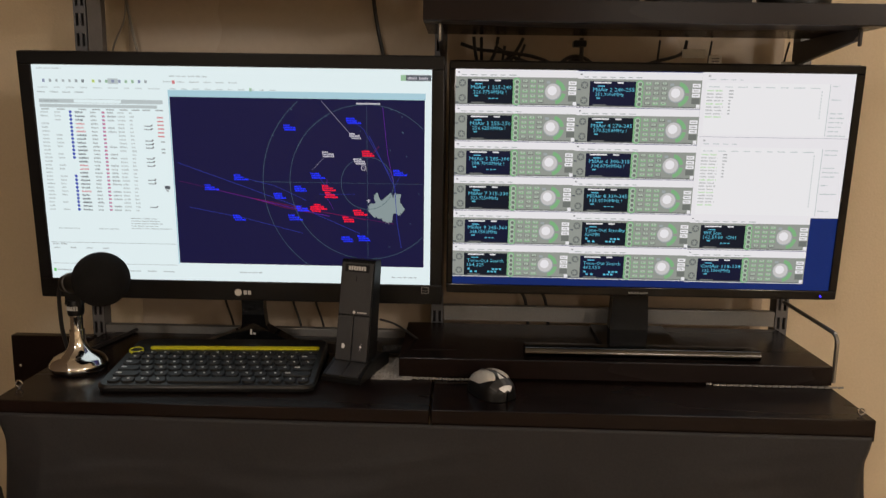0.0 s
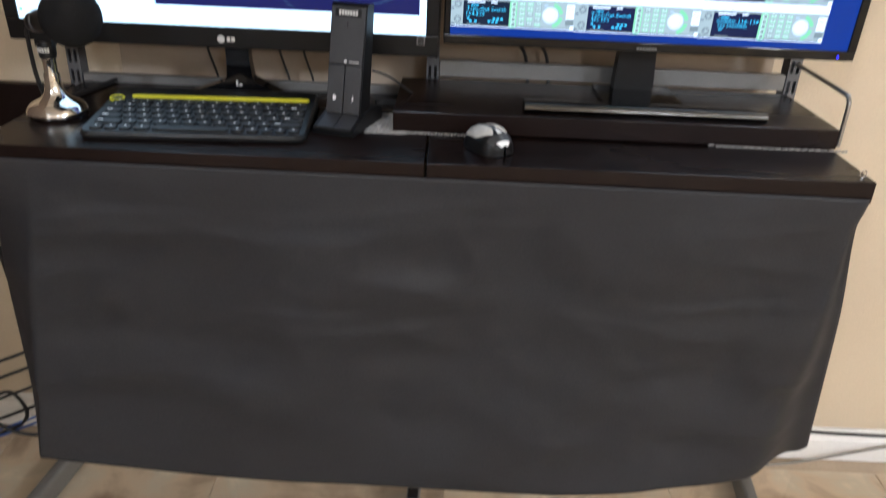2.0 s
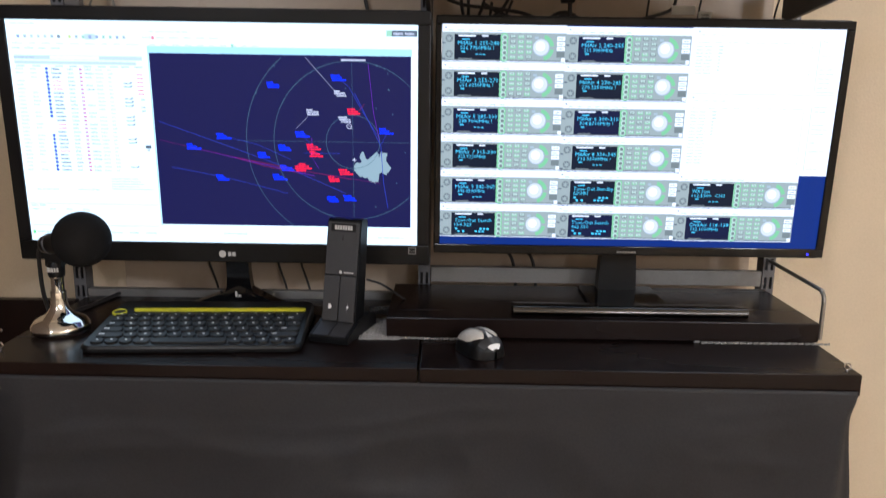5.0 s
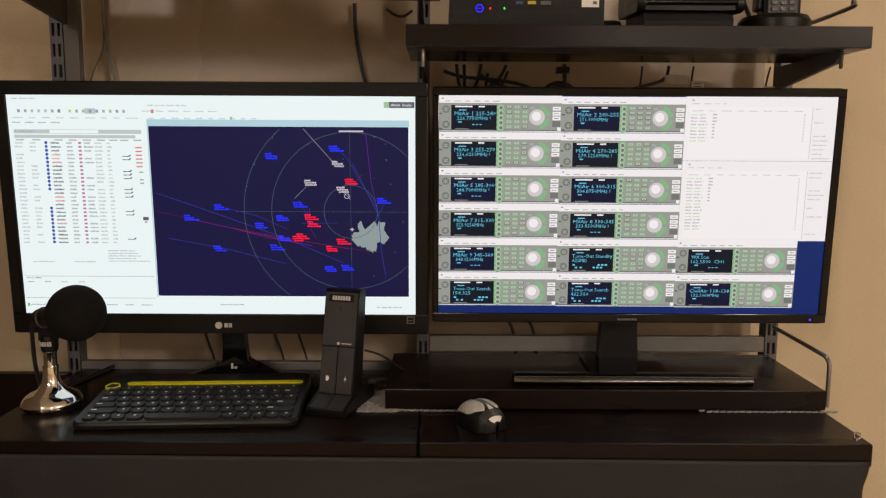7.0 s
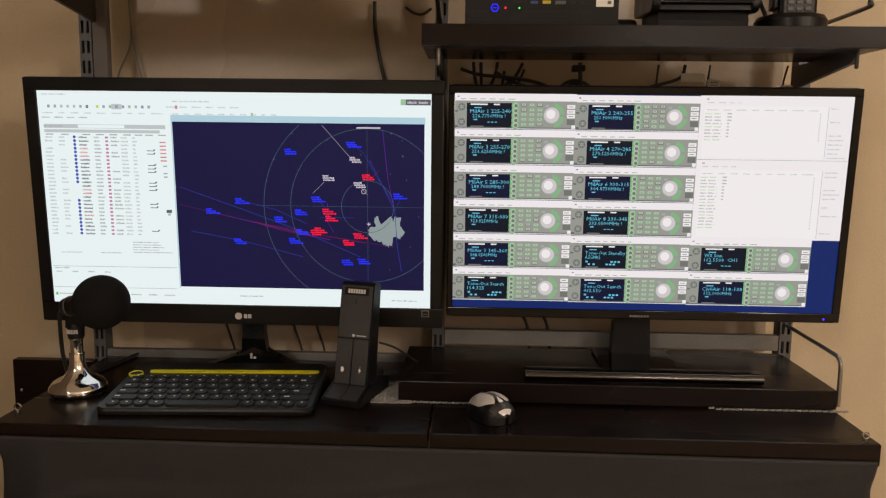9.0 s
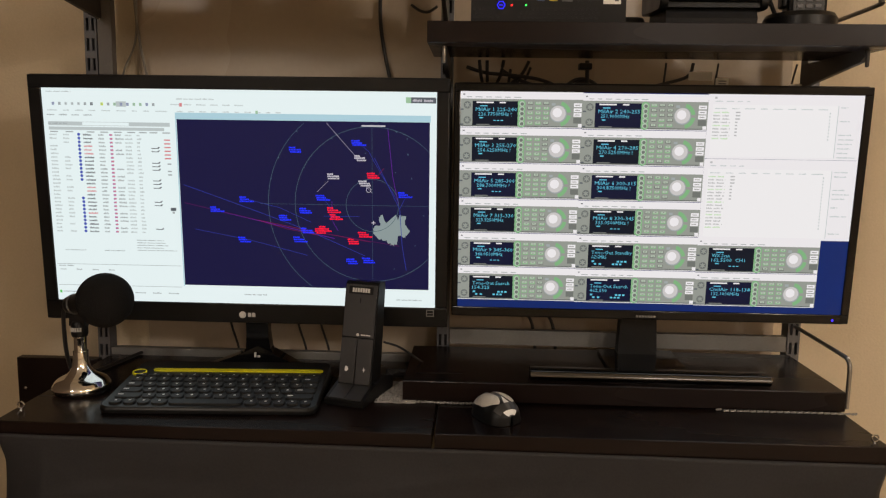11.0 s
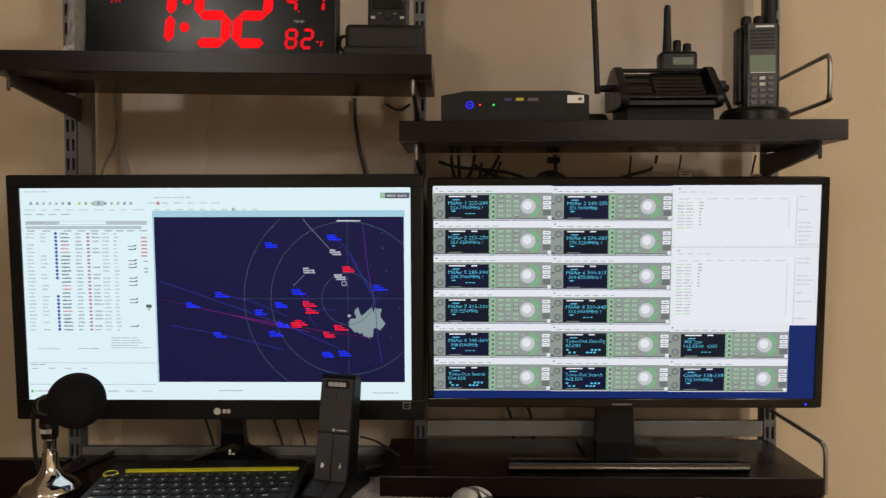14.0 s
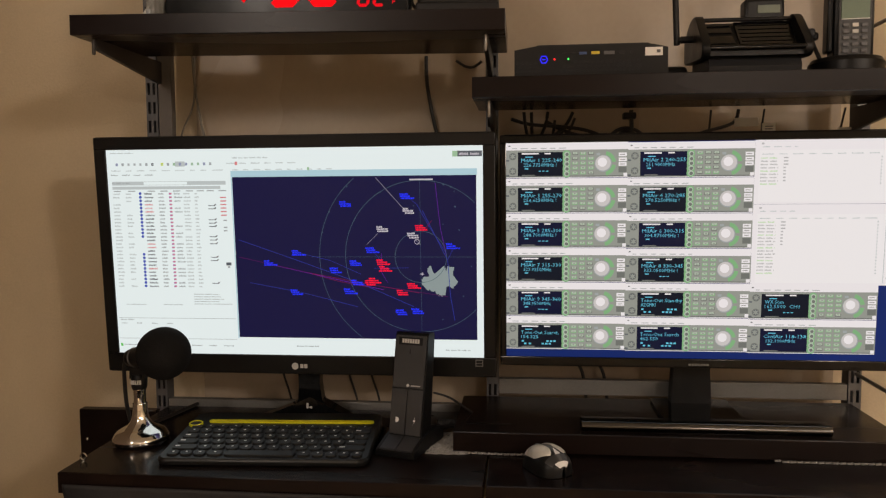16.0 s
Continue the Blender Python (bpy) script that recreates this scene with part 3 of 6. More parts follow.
def glyphs(s, u0, u1, v, height, k, lift=0.0004, size=None):
    """One unreadable word, as small bars of uneven height."""
    x = u0
    while x < u1:
        q = rnd.uniform(0.0013, 0.0028)
        sheet(s, size or MON_S, x, v + height * rnd.choice((0, 0.25, 0.25)), min(x + q, u1 + 0.0005), v + height, k, lift)
        x += q + rnd.uniform(0.0005, 0.0009)


def bars(s, u0, u1, v, height, k, word=(0.006, 0.018), gap=0.004, lift=0.0004, size=None):
    """A line of unreadable writing as plain bars."""
    u = u0
    while u < u1:
        e = min(u + rnd.uniform(*word), u1)
        glyphs(s, u, e, v, height, k, lift, size or MON_S)
        u = e + gap


menu = Shape(MON_M)
bars(menu, 0.012, 0.075, 0.013, 0.006, 0)
bars(menu, 0.345, 0.440, 0.040, 0.007, 0, (0.010, 0.016))
for i, k in enumerate((2, 1, 0, 0, 0, 1, 5, 3, 1, 4, 2, 2, 4, 4, 2, 1)):
    u = 0.024 + 0.0165 * i + (0.01 if i > 6 else 0)
    sheet(menu, MON_S, u + 0.001, 0.064, u + 0.0075, 0.077, k, 0.0004)
    sheet(menu, MON_S, u + 0.003, 0.067, u + 0.0055, 0.073, 1, 0.0006)
sheet(menu, MON_S, 0.190, 0.058, 0.216, 0.082, 0, 0.00035)
bars(menu, 0.33, 0.52, 0.066, 0.006, 0, (0.012, 0.03), 0.012)
sheet(menu, MON_S, 0.352, 0.062, 0.359, 0.078, 6, 0.0004)
bars(menu, 0.012, 0.330, 0.097, 0.006, 0, (0.010, 0.03), 0.016)
bars(menu, 0.345, 0.62, 0.097, 0.006, 0, (0.010, 0.02), 0.014)
bars(menu, 0.010, 0.130, 0.118, 0.006, 1, (0.012, 0.024), 0.012)
sheet(menu, MON_S, 0.545, 0.092, 0.551, 0.106, 4, 0.0004)
sheet(menu, MON_S, 0.923, 0.024, 0.998, 0.050, 7, 0.0004)
sheet(menu, MON_S, 0.923, 0.024, 0.936, 0.050, 4, 0.0006)
bars(menu, 0.940, 0.994, 0.032, 0.011, 8, (0.022, 0.026), 0.006, 0.0006)
menu.build("toolbar", [FAINTINK, GREYINK, glow("display_icon_blue", (0.22, 0.27, 0.45), 0.95), LIMEINK, glow("display_icon_green", (0.30, 0.52, 0.34), 0.95), DARKINK, SOFTRED, DARKINK, WHITEINK], mon_screen, "rows of small toolbar icons and unreadable writing")["kind"] = "stuff"

table = Shape(MON_M)
sheet(table, MON_S, 0.012, 0.152, 0.325, 0.170, 0, 0.0003)
bars(table, 0.012, 0.06, 0.157, 0.007, 2, lift=0.0006)
sheet(table, MON_S, 0.10, 0.154, 0.22, 0.168, 6, 0.0006)
sheet(table, MON_S, 0.012, 0.176, 0.31, 0.190, 1, 0.0003)
for u in (0.015, 0.055, 0.11, 0.145, 0.180, 0.215, 0.245, 0.272, 0.305):
    sheet(table, MON_S, u, 0.196, u + 0.020, 0.201, 2, 0.0004)
rows = 27
for i in range(rows):
    v = 0.207 + 0.0174 * i
    for u, e, k, odds in ((0.012, 0.032, 0, 0.95), (0.048, 0.066, 0, 0.7), (0.100, 0.124, 3, 1), (0.139, 0.157, 2, 1), (0.168, 0.175, 5, 1), (0.182, 0.204, 2, 0.75), (0.208, 0.228, 1, 0.95), (0.238, 0.250, 1, 1)):
        if rnd.random() > odds:
            continue
        kk = 4 if k == 3 and rnd.random() < 0.4 else k
        e2 = e - rnd.uniform(0, 0.006) * (k != 5)
        if k == 5:
            sheet(table, MON_S, u, v, e2, v + 0.0085, kk, 0.0004)
        else:
            glyphs(table, u, e2, v, 0.0082, kk)
        if k == 5:
            sheet(table, MON_S, u + 0.002, v + 0.002, e2 + 0.001, v + 0.006, 8, 0.0006)
    if not 12 < i < 17 and rnd.random() < 0.9:
        dots(table, MON_S, 0.0885, v + 0.003, 0.0023, 7)
for v in (0.262, 0.277, 0.330, 0.346, 0.362, 0.412, 0.428, 0.446, 0.512, 0.528, 0.640):
    table.add([(u * W, (1 - q) * H, 0.0004) for u, q in ((0.274, v + 0.006), (0.289, v + 0.007), (0.2935, v + 0.001), (0.2965, v + 0.001), (0.293, v + 0.010), (0.275, v + 0.010))], [(0, 5, 4, 3, 2, 1)], 3)
for v in (0.228, 0.245, 0.262, 0.279, 0.296, 0.313, 0.338, 0.372, 0.388):
    sheet(table, MON_S, 0.314 - (v < 0.32) * 0.006, v, 0.324, v + 0.006, 4 if v < 0.32 else 2, 0.0004)
sheet(table, MON_S, 0.316, 0.545, 0.330, 0.560, 3, 0.0004)
sheet(table, MON_S, 0.320, 0.563, 0.326, 0.572, 2, 0.0004)
table.build("flight_list", [FAINTINK, FAINTINK, GREYINK, DARKINK, SOFTRED, SOFTPURPLE, PAPER, SOFTBLUE, SOFTRED], mon_screen, "long list of flights in small unreadable rows")["kind"] = "stuff"

foot_text = Shape(MON_M)
for i in range(5):
    bars(foot_text, 0.222, 0.222 + rnd.uniform(0.06, 0.105), 0.700 + 0.012 * i, 0.0048, 0, (0.01, 0.03), 0.003)
bars(foot_text, 0.030, 0.085, 0.752, 0.005, 0, (0.008, 0.014), 0.003)
bars(foot_text, 0.135, 0.188, 0.752, 0.005, 0, (0.008, 0.014), 0.003)
sheet(foot_text, MON_S, 0.005, 0.822, 0.335, 0.824, 0, 0.0004)
sheet(foot_text, MON_S, 0.005, 0.925, 0.335, 0.927, 0, 0.0004)
bars(foot_text, 0.010, 0.050, 0.828, 0.006, 0)
bars(foot_text, 0.012, 0.17, 0.846, 0.006, 0, (0.012, 0.02), 0.028)
bars(foot_text, 0.015, 0.33, 0.955, 0.006, 0, (0.02, 0.04), 0.02)
bars(foot_text, 0.50, 0.56, 0.952, 0.006, 0)
bars(foot_text, 0.90, 0.965, 0.962, 0.006, 0)
sheet(foot_text, MON_S, 0.006, 0.952, 0.012, 0.966, 2, 0.0005)
foot_text.build("detail_pane", [GREYINK, DARKINK, GREENINK], mon_screen, "lower pane with a few unreadable lines")["kind"] = "stuff"

# badge, stand and sticker of the left monitor
PALE = surface("pale_print", (0.55, 0.54, 0.52), 0.5, vary=0.05, scale=60, fine=500)
MIDPRINT = surface("grey_print", (0.16, 0.16, 0.155), 0.5, vary=0.05, scale=60, fine=500)
badge = Shape(MON_M)
badge.lathe([(0.0055, 0.0023), (0.0055, 0.0030), (0.0, 0.0030)], 0, Matrix.Translation((0.2930, -0.0175, 0)), 20)
for bx in (0.3015, 0.3080):
    badge.box(bx, bx + 0.0050, -0.0207, -0.0143, 0.0022, 0.0028, 0)
badge.build("badge", PALE, mon, "pale grey round badge on the lower bezel")
stick = Shape(MON_M)
stick.box(0.580, 0.592, -0.0135, -0.0025, 0.0022, 0.0026, 0)
stick.box(0.5815, 0.5905, -0.0080, -0.0040, 0.0026, 0.0029, 1)
stick.box(0.5815, 0.5905, -0.0120, -0.0090, 0.0026, 0.0029, 1)
stick.build("sticker", [MIDPRINT, BLACK], mon)
neck = Shape()
prof = [(-0.050, 0.012, 0.0), (-0.030, 0.009, 0.018), (-0.020, 0.006, 0.034), (-0.0175, 0.002, 0.06), (-0.0185, -0.002, 0.13)]
vs, fs = [], []
for x, y, z in prof:
    vs += [(x, y - 0.010, z), (-x, y - 0.010, z), (-x * 0.9, y + 0.016, z), (x * 0.9, y + 0.016, z)]
for j in range(len(prof) - 1):
    fs += [(4 * j + i, 4 * j + (i + 1) % 4, 4 * j + 4 + (i + 1) % 4, 4 * j + 4 + i) for i in range(4)]
neck.add(vs, fs, 0, False)
neck.build("stand_neck", GLOSS, mon)
legs = Shape()
for sx in (-1, 1):
    n, vs, fs = 14, [], []
    for i in range(n + 1):
        t = i / n
        cx, cy = sx * 0.128 * t, -0.065 * t ** 1.6 + 0.012
        wd, hh = 0.022 - 0.011 * t, 0.034 * (1 - t) ** 1.9 + 0.005
        vs += [(cx, cy - wd, 0), (cx, cy - wd * 0.8, hh), (cx, cy + wd * 0.8, hh), (cx, cy + wd, 0)]
    for i in range(n):
        fs += [(4 * i + q, 4 * i + (q + 1) % 4, 4 * i + 4 + (q + 1) % 4, 4 * i + 4 + q) for q in range(4)]
    fs.append((4 * n, 4 * n + 1, 4 * n + 2, 4 * n + 3))
    legs.add(vs, fs, 0, True)
legs.build("stand_foot", GLOSS, mon)
mk = Shape()
mk.box(-0.004, -0.001, -0.0130, -0.0105, 0.022, 0.030)
mk.box(0.001, 0.005, -0.0130, -0.0105, 0.022, 0.025)
mk.build("stand_mark", PALE, mon)

# ---- right screen: radio windows ----
BODYGREY = glow("display_panel_grey", (0.275, 0.31, 0.285), 0.95)
DIMGREY = glow("display_panel_dim", (0.15, 0.17, 0.16), 0.95)
LCDBLACK = glow("display_lcd_black", (0.004, 0.007, 0.016), 1.0)
LCDBLUE = glow("display_lcd_navy", (0.004, 0.006, 0.028), 1.0)
CYANINK = glow("display_cyan", (0.10, 0.52, 0.72), 1.0)
KEYGREEN = glow("display_key_green", (0.19, 0.45, 0.22), 0.95)
KEYPALE = glow("display_key_pale", (0.42, 0.53, 0.44), 0.95)
DIALWHITE = glow("display_dial", (0.55, 0.56, 0.57), 0.95)
SW, SH = SM_S


def radio_window(u0, v0, u1, v1, name_text, freq, lines, navy):
    """One radio control window: title strip, knobs, lit display, keypad, dial and buttons."""
    s = Shape(SM_M)
    du, dv = u1 - u0, v1 - v0

    def q(a0, b0, a1, b1, k, lift):
        sheet(s, SM_S, u0 + a0 * du, v0 + b0 * dv, u0 + a1 * du, v0 + b1 * dv, k, lift)

    def disc(a, b, r, k, lift, n=18):
        dots(s, SM_S, u0 + a * du, v0 + b * dv, r * dv * SH, k, lift, n)

    q(0, 0, 1, 0.995, 0, 0.0003)
    q(0.02, 0.07, 0.035, 0.10, 6, 0.0005)
    x = 0.05
    while x < 0.5:
        e = x + rnd.uniform(0.03, 0.06)
        q(x, 0.145, e, 0.165, 8, 0.0005)
        x = e + 0.03
    q(0.0, 0.205, 1, 0.975, 1, 0.0005)
    q(0.0, 0.94, 1, 0.975, 9, 0.0007)
    for b in (0.38, 0.80):
        disc(0.055, b, 0.105, 9, 0.0007)
        disc(0.055, b, 0.075, 1, 0.0009)
        for i in range(6):
            a = i * math.pi / 3
            disc(0.055 + 0.017 * math.cos(a), b + 0.065 * math.sin(a), 0.018, 6, 0.0010, 8)
        q(0.0, b + 0.10 - 0.0, 0.025, b + 0.14, 6, 0.0007)
    q(0.098, 0.265, 0.470, 0.955, 3 if navy else 2, 0.0007)
    q(0.13, 0.285, 0.27, 0.325, 0, 0.0009)
    q(0.32, 0.285, 0.37, 0.325, 0, 0.0009)
    w, h = du * SW, dv * SH

    def word(t, a, b, hh, aw=None):
        letters(s, t, (u0 + a * du) * SW, (1 - (v0 + b * dv)) * SH, hh * h, 4, 0.0009, aw * w if aw else None)

    q(0.16, 0.385, 0.22, 0.415, 4, 0.0009)
    word(name_text, 0.125, 0.545, 0.105, min(0.021 * len(name_text), 0.345))
    word(freq, 0.145 if "MHz" in freq else 0.125, 0.675, 0.100, 0.021 * len(freq))
    if lines:
        for b, cells in ((0.76, (0.13, 0.34, 0.37, 0.40)), (0.84, (0.15, 0.19, 0.30, 0.33, 0.36))):
            for a in cells:
                q(a, b - 0.03, a + 0.020, b + 0.02, 4, 0.0009)
    else:
        q(0.155, 0.715, 0.185, 0.750, 4, 0.0009)
        if rnd.random() < 0.6:
            for i in range(3):
                q(0.27 + 0.03 * i, 0.79, 0.29 + 0.03 * i, 0.815, 4, 0.0009)
    q(0.13, 0.905, 0.24, 0.935, 9, 0.0009)
    for b in (0.33, 0.47, 0.60, 0.74, 0.88):
        disc(0.500, b, 0.112, 5, 0.0009, 18)
        disc(0.502, b, 0.074, 10, 0.0011, 16)
        disc(0.504, b + 0.008, 0.048, 9, 0.0012, 14)
        for c in (0.57, 0.635, 0.70):
            q(c - 0.023, b - 0.055, c + 0.023, b + 0.024, 5 if rnd.random() < 0.75 else 9, 0.0009)
            q(c - 0.018, b - 0.055, c + 0.018, b + 0.002, 10, 0.0010)
            q(c - 0.008, b - 0.034, c + 0.008, b - 0.020, 9, 0.0011)
    cx, cy = (u0 + 0.80 * du) * SW, (1 - (v0 + 0.60 * dv)) * SH
    for a0, a1 in ((-75, -8), (8, 75)):
        for i in range(12):
            t0, t1 = radians(a0 + (a1 - a0) * i / 12), radians(a0 + (a1 - a0) * (i + 1) / 12)
            r0, r1 = 0.250 * h, 0.355 * h
            s.add([(cx + r * math.cos(t), cy + r * math.sin(t), 0.0009) for r, t in ((r0, t0), (r1, t0), (r1, t1), (r0, t1))], [(0, 1, 2, 3)], 5)
    disc(0.80, 0.60, 0.235, 8, 0.0009, 28)
    disc(0.798, 0.590, 0.215, 7, 0.0011, 28)
    disc(0.792, 0.565, 0.130, 0, 0.0012, 24)
    q(0.745, 0.30, 0.775, 0.37, 8, 0.0009)
    for b in (0.30, 0.44, 0.57):
        q(0.925, b, 0.99, b + 0.105, 0, 0.0009)
        q(0.935, b + 0.045, 0.975, b + 0.062, 9, 0.0011)
    q(0.925, 0.70, 0.99, 0.86, 9, 0.0009)
    q(0.965, 0.87, 0.995, 0.965, 0, 0.0011)
    s.build("radio_window", [PINKISH, BODYGREY, LCDBLACK, LCDBLUE, CYANINK, KEYGREEN, DARKINK, DIALWHITE, GREYINK, DIMGREY, KEYPALE], sm_screen)


RADIOS = [
    [("MilAir 1 225-240", "226.7750MHz !"), ("MilAir 2 240-255", "251.9000MHz")],
    [("MilAir 3 255-270", "256.6250MHz !"), ("MilAir 4 270-285", "270.5250MHz !")],
    [("MilAir 5 285-300", "288.7000MHz !"), ("MilAir 6 300-315", "304.8750MHz !")],
    [("MilAir 7 315-330", "323.9250MHz"), ("MilAir 8 330-345", "333.0500MHz !")],
    [("MilAir 9 345-360", "348.0500MHz"), ("Tone-Out Standby", "AZGMRS"), ("WX Scan", "162.5500  CH1")],
    [("Tone-Out Search", "154.325"), ("Tone-Out Search", "462.550"), ("CivilAir 118-138", "132.1000MHz")],
]
for r, row in enumerate(RADIOS):
    for c, (a, b) in enumerate(row):
        v = 0.0 + 0.1612 * r + 0.003 * c
        radio_window((0.0, 0.308, 0.618)[c], v, (0.308, 0.619, 0.930)[c], v + (0.1597 if r < 5 else 0.158), a, b, a.startswith("Tone"), (r + 2 * c) % 5 in (2, 4))


def log_window(v0, v1, rows, green):
    s = Shape(SM_M)
    sheet(s, SM_S, 0.619, v0, 1.0, v1, 0, 0.0006)
    sheet(s, SM_S, 0.630, v0 + 0.045, 0.938, v1 - 0.010, 1, 0.0007)
    sheet(s, SM_S, 0.634, v0 + 0.012, 0.640, v0 + 0.020, 3, 0.0008)
    bars(s, 0.636, 0.72, v0 + 0.028, 0.005, 2, (0.012, 0.018), 0.010, 0.0008, SM_S)
    bars(s, 0.636, 0.92, v0 + 0.060, 0.005, 2, (0.012, 0.03), 0.014, 0.0009, SM_S)
    for i in range(rows):
        v = v0 + 0.076 + 0.0145 * i
        bars(s, 0.633, 0.675, v, 0.007, 3 if i % 4 else (4 if green else 3), (0.014, 0.018), 0.005, 0.0009, SM_S)
        if i < 8:
            sheet(s, SM_S, 0.688, v, 0.694 if i > 2 else 0.699, v + 0.006, 3, 0.0009)
        sheet(s, SM_S, 0.918, v, 0.921, v + 0.006, 2, 0.0009)
    for i in range(int((v1 - v0) / 0.020) - 2):
        if rnd.random() < 0.75:
            bars(s, 0.945, 0.945 + rnd.uniform(0.014, 0.048), v0 + 0.05 + 0.020 * i, 0.006, 2, (0.010, 0.03), 0.003, 0.0009, SM_S)
    sheet(s, SM_S, 0.938, v0 + 0.045, 0.9395, v1 - 0.01, 5, 0.0008)
    s.build("log_window", [PINKISH, glow("display_page", (0.80, 0.83, 0.86), 0.95), FAINTINK, glow("display_log_grey", (0.44, 0.47, 0.49), 0.95), glow("display_pale_green", (0.45, 0.70, 0.42), 0.95), FAINTINK], sm_screen, "white log window with faint unreadable rows")["kind"] = "stuff"


log_window(0.0, 0.285, 9, True)
log_window(0.286, 0.652, 17, True)
led = glow("blue_led", (0.03, 0.02, 1.0), 3.0)
Shape(SM_M).lathe([(0.0016, 0.0023), (0.0016, 0.0028), (0.0, 0.0030)], 0, Matrix.Translation((SW - 0.012, -0.0085, 0)), 10).build("power_light", led, tv)
bd = Shape(SM_M)
for i in range(7):
    bd.box(0.271 + 0.0043 * i, 0.2745 + 0.0043 * i, -0.0105, -0.0075, 0.0021, 0.0025)
bd.build("badge", MIDPRINT, tv, "row of small grey marks on the lower bezel")
st = Shape()
st.prism([(-0.031, 0.0), (0.031, 0.0), (0.026, 0.10), (-0.026, 0.10)], -0.012, 0.012, 0, Matrix.Translation((-0.001, 0.072, 0.004)) @ UPRIGHT)
st.build("stand_neck", BLACK, tv)
pl = Shape()
pl.box(-0.060, 0.060, -0.040, 0.090, 0.001, 0.006, bevel=0.002)
pl.build("stand_plate", GLOSS, tv)
bar = Shape()
profile = [(-0.077, 0.0006), (-0.046, 0.0006), (-0.044, 0.003), (-0.044, 0.0100), (-0.050, 0.0138), (-0.060, 0.0150), (-0.070, 0.0150), (-0.0765, 0.0142)]
bar.prism(profile, -0.180, 0.158, 0, Matrix(((0, 0, 1, 0), (1, 0, 0, 0), (0, 1, 0, 0), (0, 0, 0, 1))))
bar.build("stand_bar", GLOSS, tv)
lip = Shape()
face_of = [(-0.0772 - 0.0042 * math.sin(math.pi * i / 10) ** 0.8, 0.0010 + 0.0134 * i / 10) for i in range(11)] + [(-0.0766, 0.0146), (-0.0766, 0.0008)]
lip.prism(face_of, -0.1802, 0.1582, 0, Matrix(((0, 0, 1, 0), (1, 0, 0, 0), (0, 1, 0, 0), (0, 0, 0, 1))), True)
lip.build("chrome_lip", surface("dark_chrome", (0.13, 0.128, 0.126), 0.16, metal=1.0, vary=0.1, scale=30, fine=300, stretch=(0.2, 1, 1)), tv, "polished chrome edge of the stand")

# ---- things on the desk ----
KEYTOP = surface("dark_grey_key", (0.0082, 0.0080, 0.0080), 0.48, vary=0.15, scale=40, fine=900, per_piece=0.10)
LEGEND = surface("pale_key_legend", (0.80, 0.80, 0.80), 0.5, vary=0.05, scale=60, fine=500)
LIME = surface("lime_yellow_plastic", (0.62, 0.60, 0.015), 0.42, vary=0.06, scale=25, fine=400)
KEYBODY = surface("charcoal_keyboard_plastic", (0.0062, 0.0060, 0.0060), 0.40, vary=0.15, scale=30, fine=900, bump=0.06)
SILVER = surface("silver_white_plastic", (0.60, 0.57, 0.52), 0.3, vary=0.06, scale=30, fine=300)
GREYPLASTIC = surface("grey_plastic", (0.09, 0.09, 0.094), 0.35, vary=0.1, scale=30, fine=400)
CHARCOAL = surface("charcoal_plastic", (0.030, 0.030, 0.032), 0.46, vary=0.15, scale=30, fine=800, bump=0.08)
LINER = surface("grey_mesh_liner", (0.27, 0.26, 0.25), 0.8, vary=0.25, scale=80, fine=600, bump=0.3)

kb = thing("keyboard", "black wireless keyboard with a lime yellow slot along its back", "keyboard", (-0.3050, 0.042, DESK), 3.2)
KW, KD = 0.146, 0.172


def rise(y):
    """Height of the keyboard's top over its depth."""
    return 0.0105 + 0.085 * y


body = Shape()
ring = rounded(-KW, KW, 0, KD, 0.014, 6)
vs = [(x * 0.992, y * 0.99 + 0.001, 0.0015) for x, y in ring] + [(x, y, 0.006) for x, y in ring] + [(x, y, rise(y) - 0.003) for x, y in ring] + [(x * 0.985, 0.0025 + y * 0.975, rise(y)) for x, y in ring]
c = len(ring)
body.add(vs, [(j * c + i, j * c + (i + 1) % c, (j + 1) * c + (i + 1) % c, (j + 1) * c + i) for j in range(3) for i in range(c)], 0, True)
body.add(vs, [tuple(range(3 * c, 4 * c)), tuple(range(c))[::-1]], 0, False)
body.build("case", KEYBODY, kb)
slot = Shape()
tilt = math.degrees(math.atan(0.085))
slot.prism(rounded(-0.116, 0.137, 0.128, 0.1375, 0.0046, 6), 0.0, 0.0022, 0, Matrix.Translation((0, 0, rise(0) - 0.0002)) @ pose(0, 0, 0, tilt))
slot.build("tablet_slot", LIME, kb, "lime yellow slot wall")
dial = Shape(Matrix.Translation((-0.133, 0.121, rise(0.121))) @ pose(0, 0, 0, tilt))
dial.lathe([(0.0105, 0), (0.0105, 0.0025), (0.0098, 0.0032), (0.0088, 0.0032), (0.0085, 0.0015)], 0, None, 28)
dial.lathe([(0.0085, 0.0), (0.0085, 0.002), (0.0, 0.0024)], 1, None, 28)
dial.build("selector_dial", [LIME, KEYBODY], kb, "round dial with a lime yellow rim")

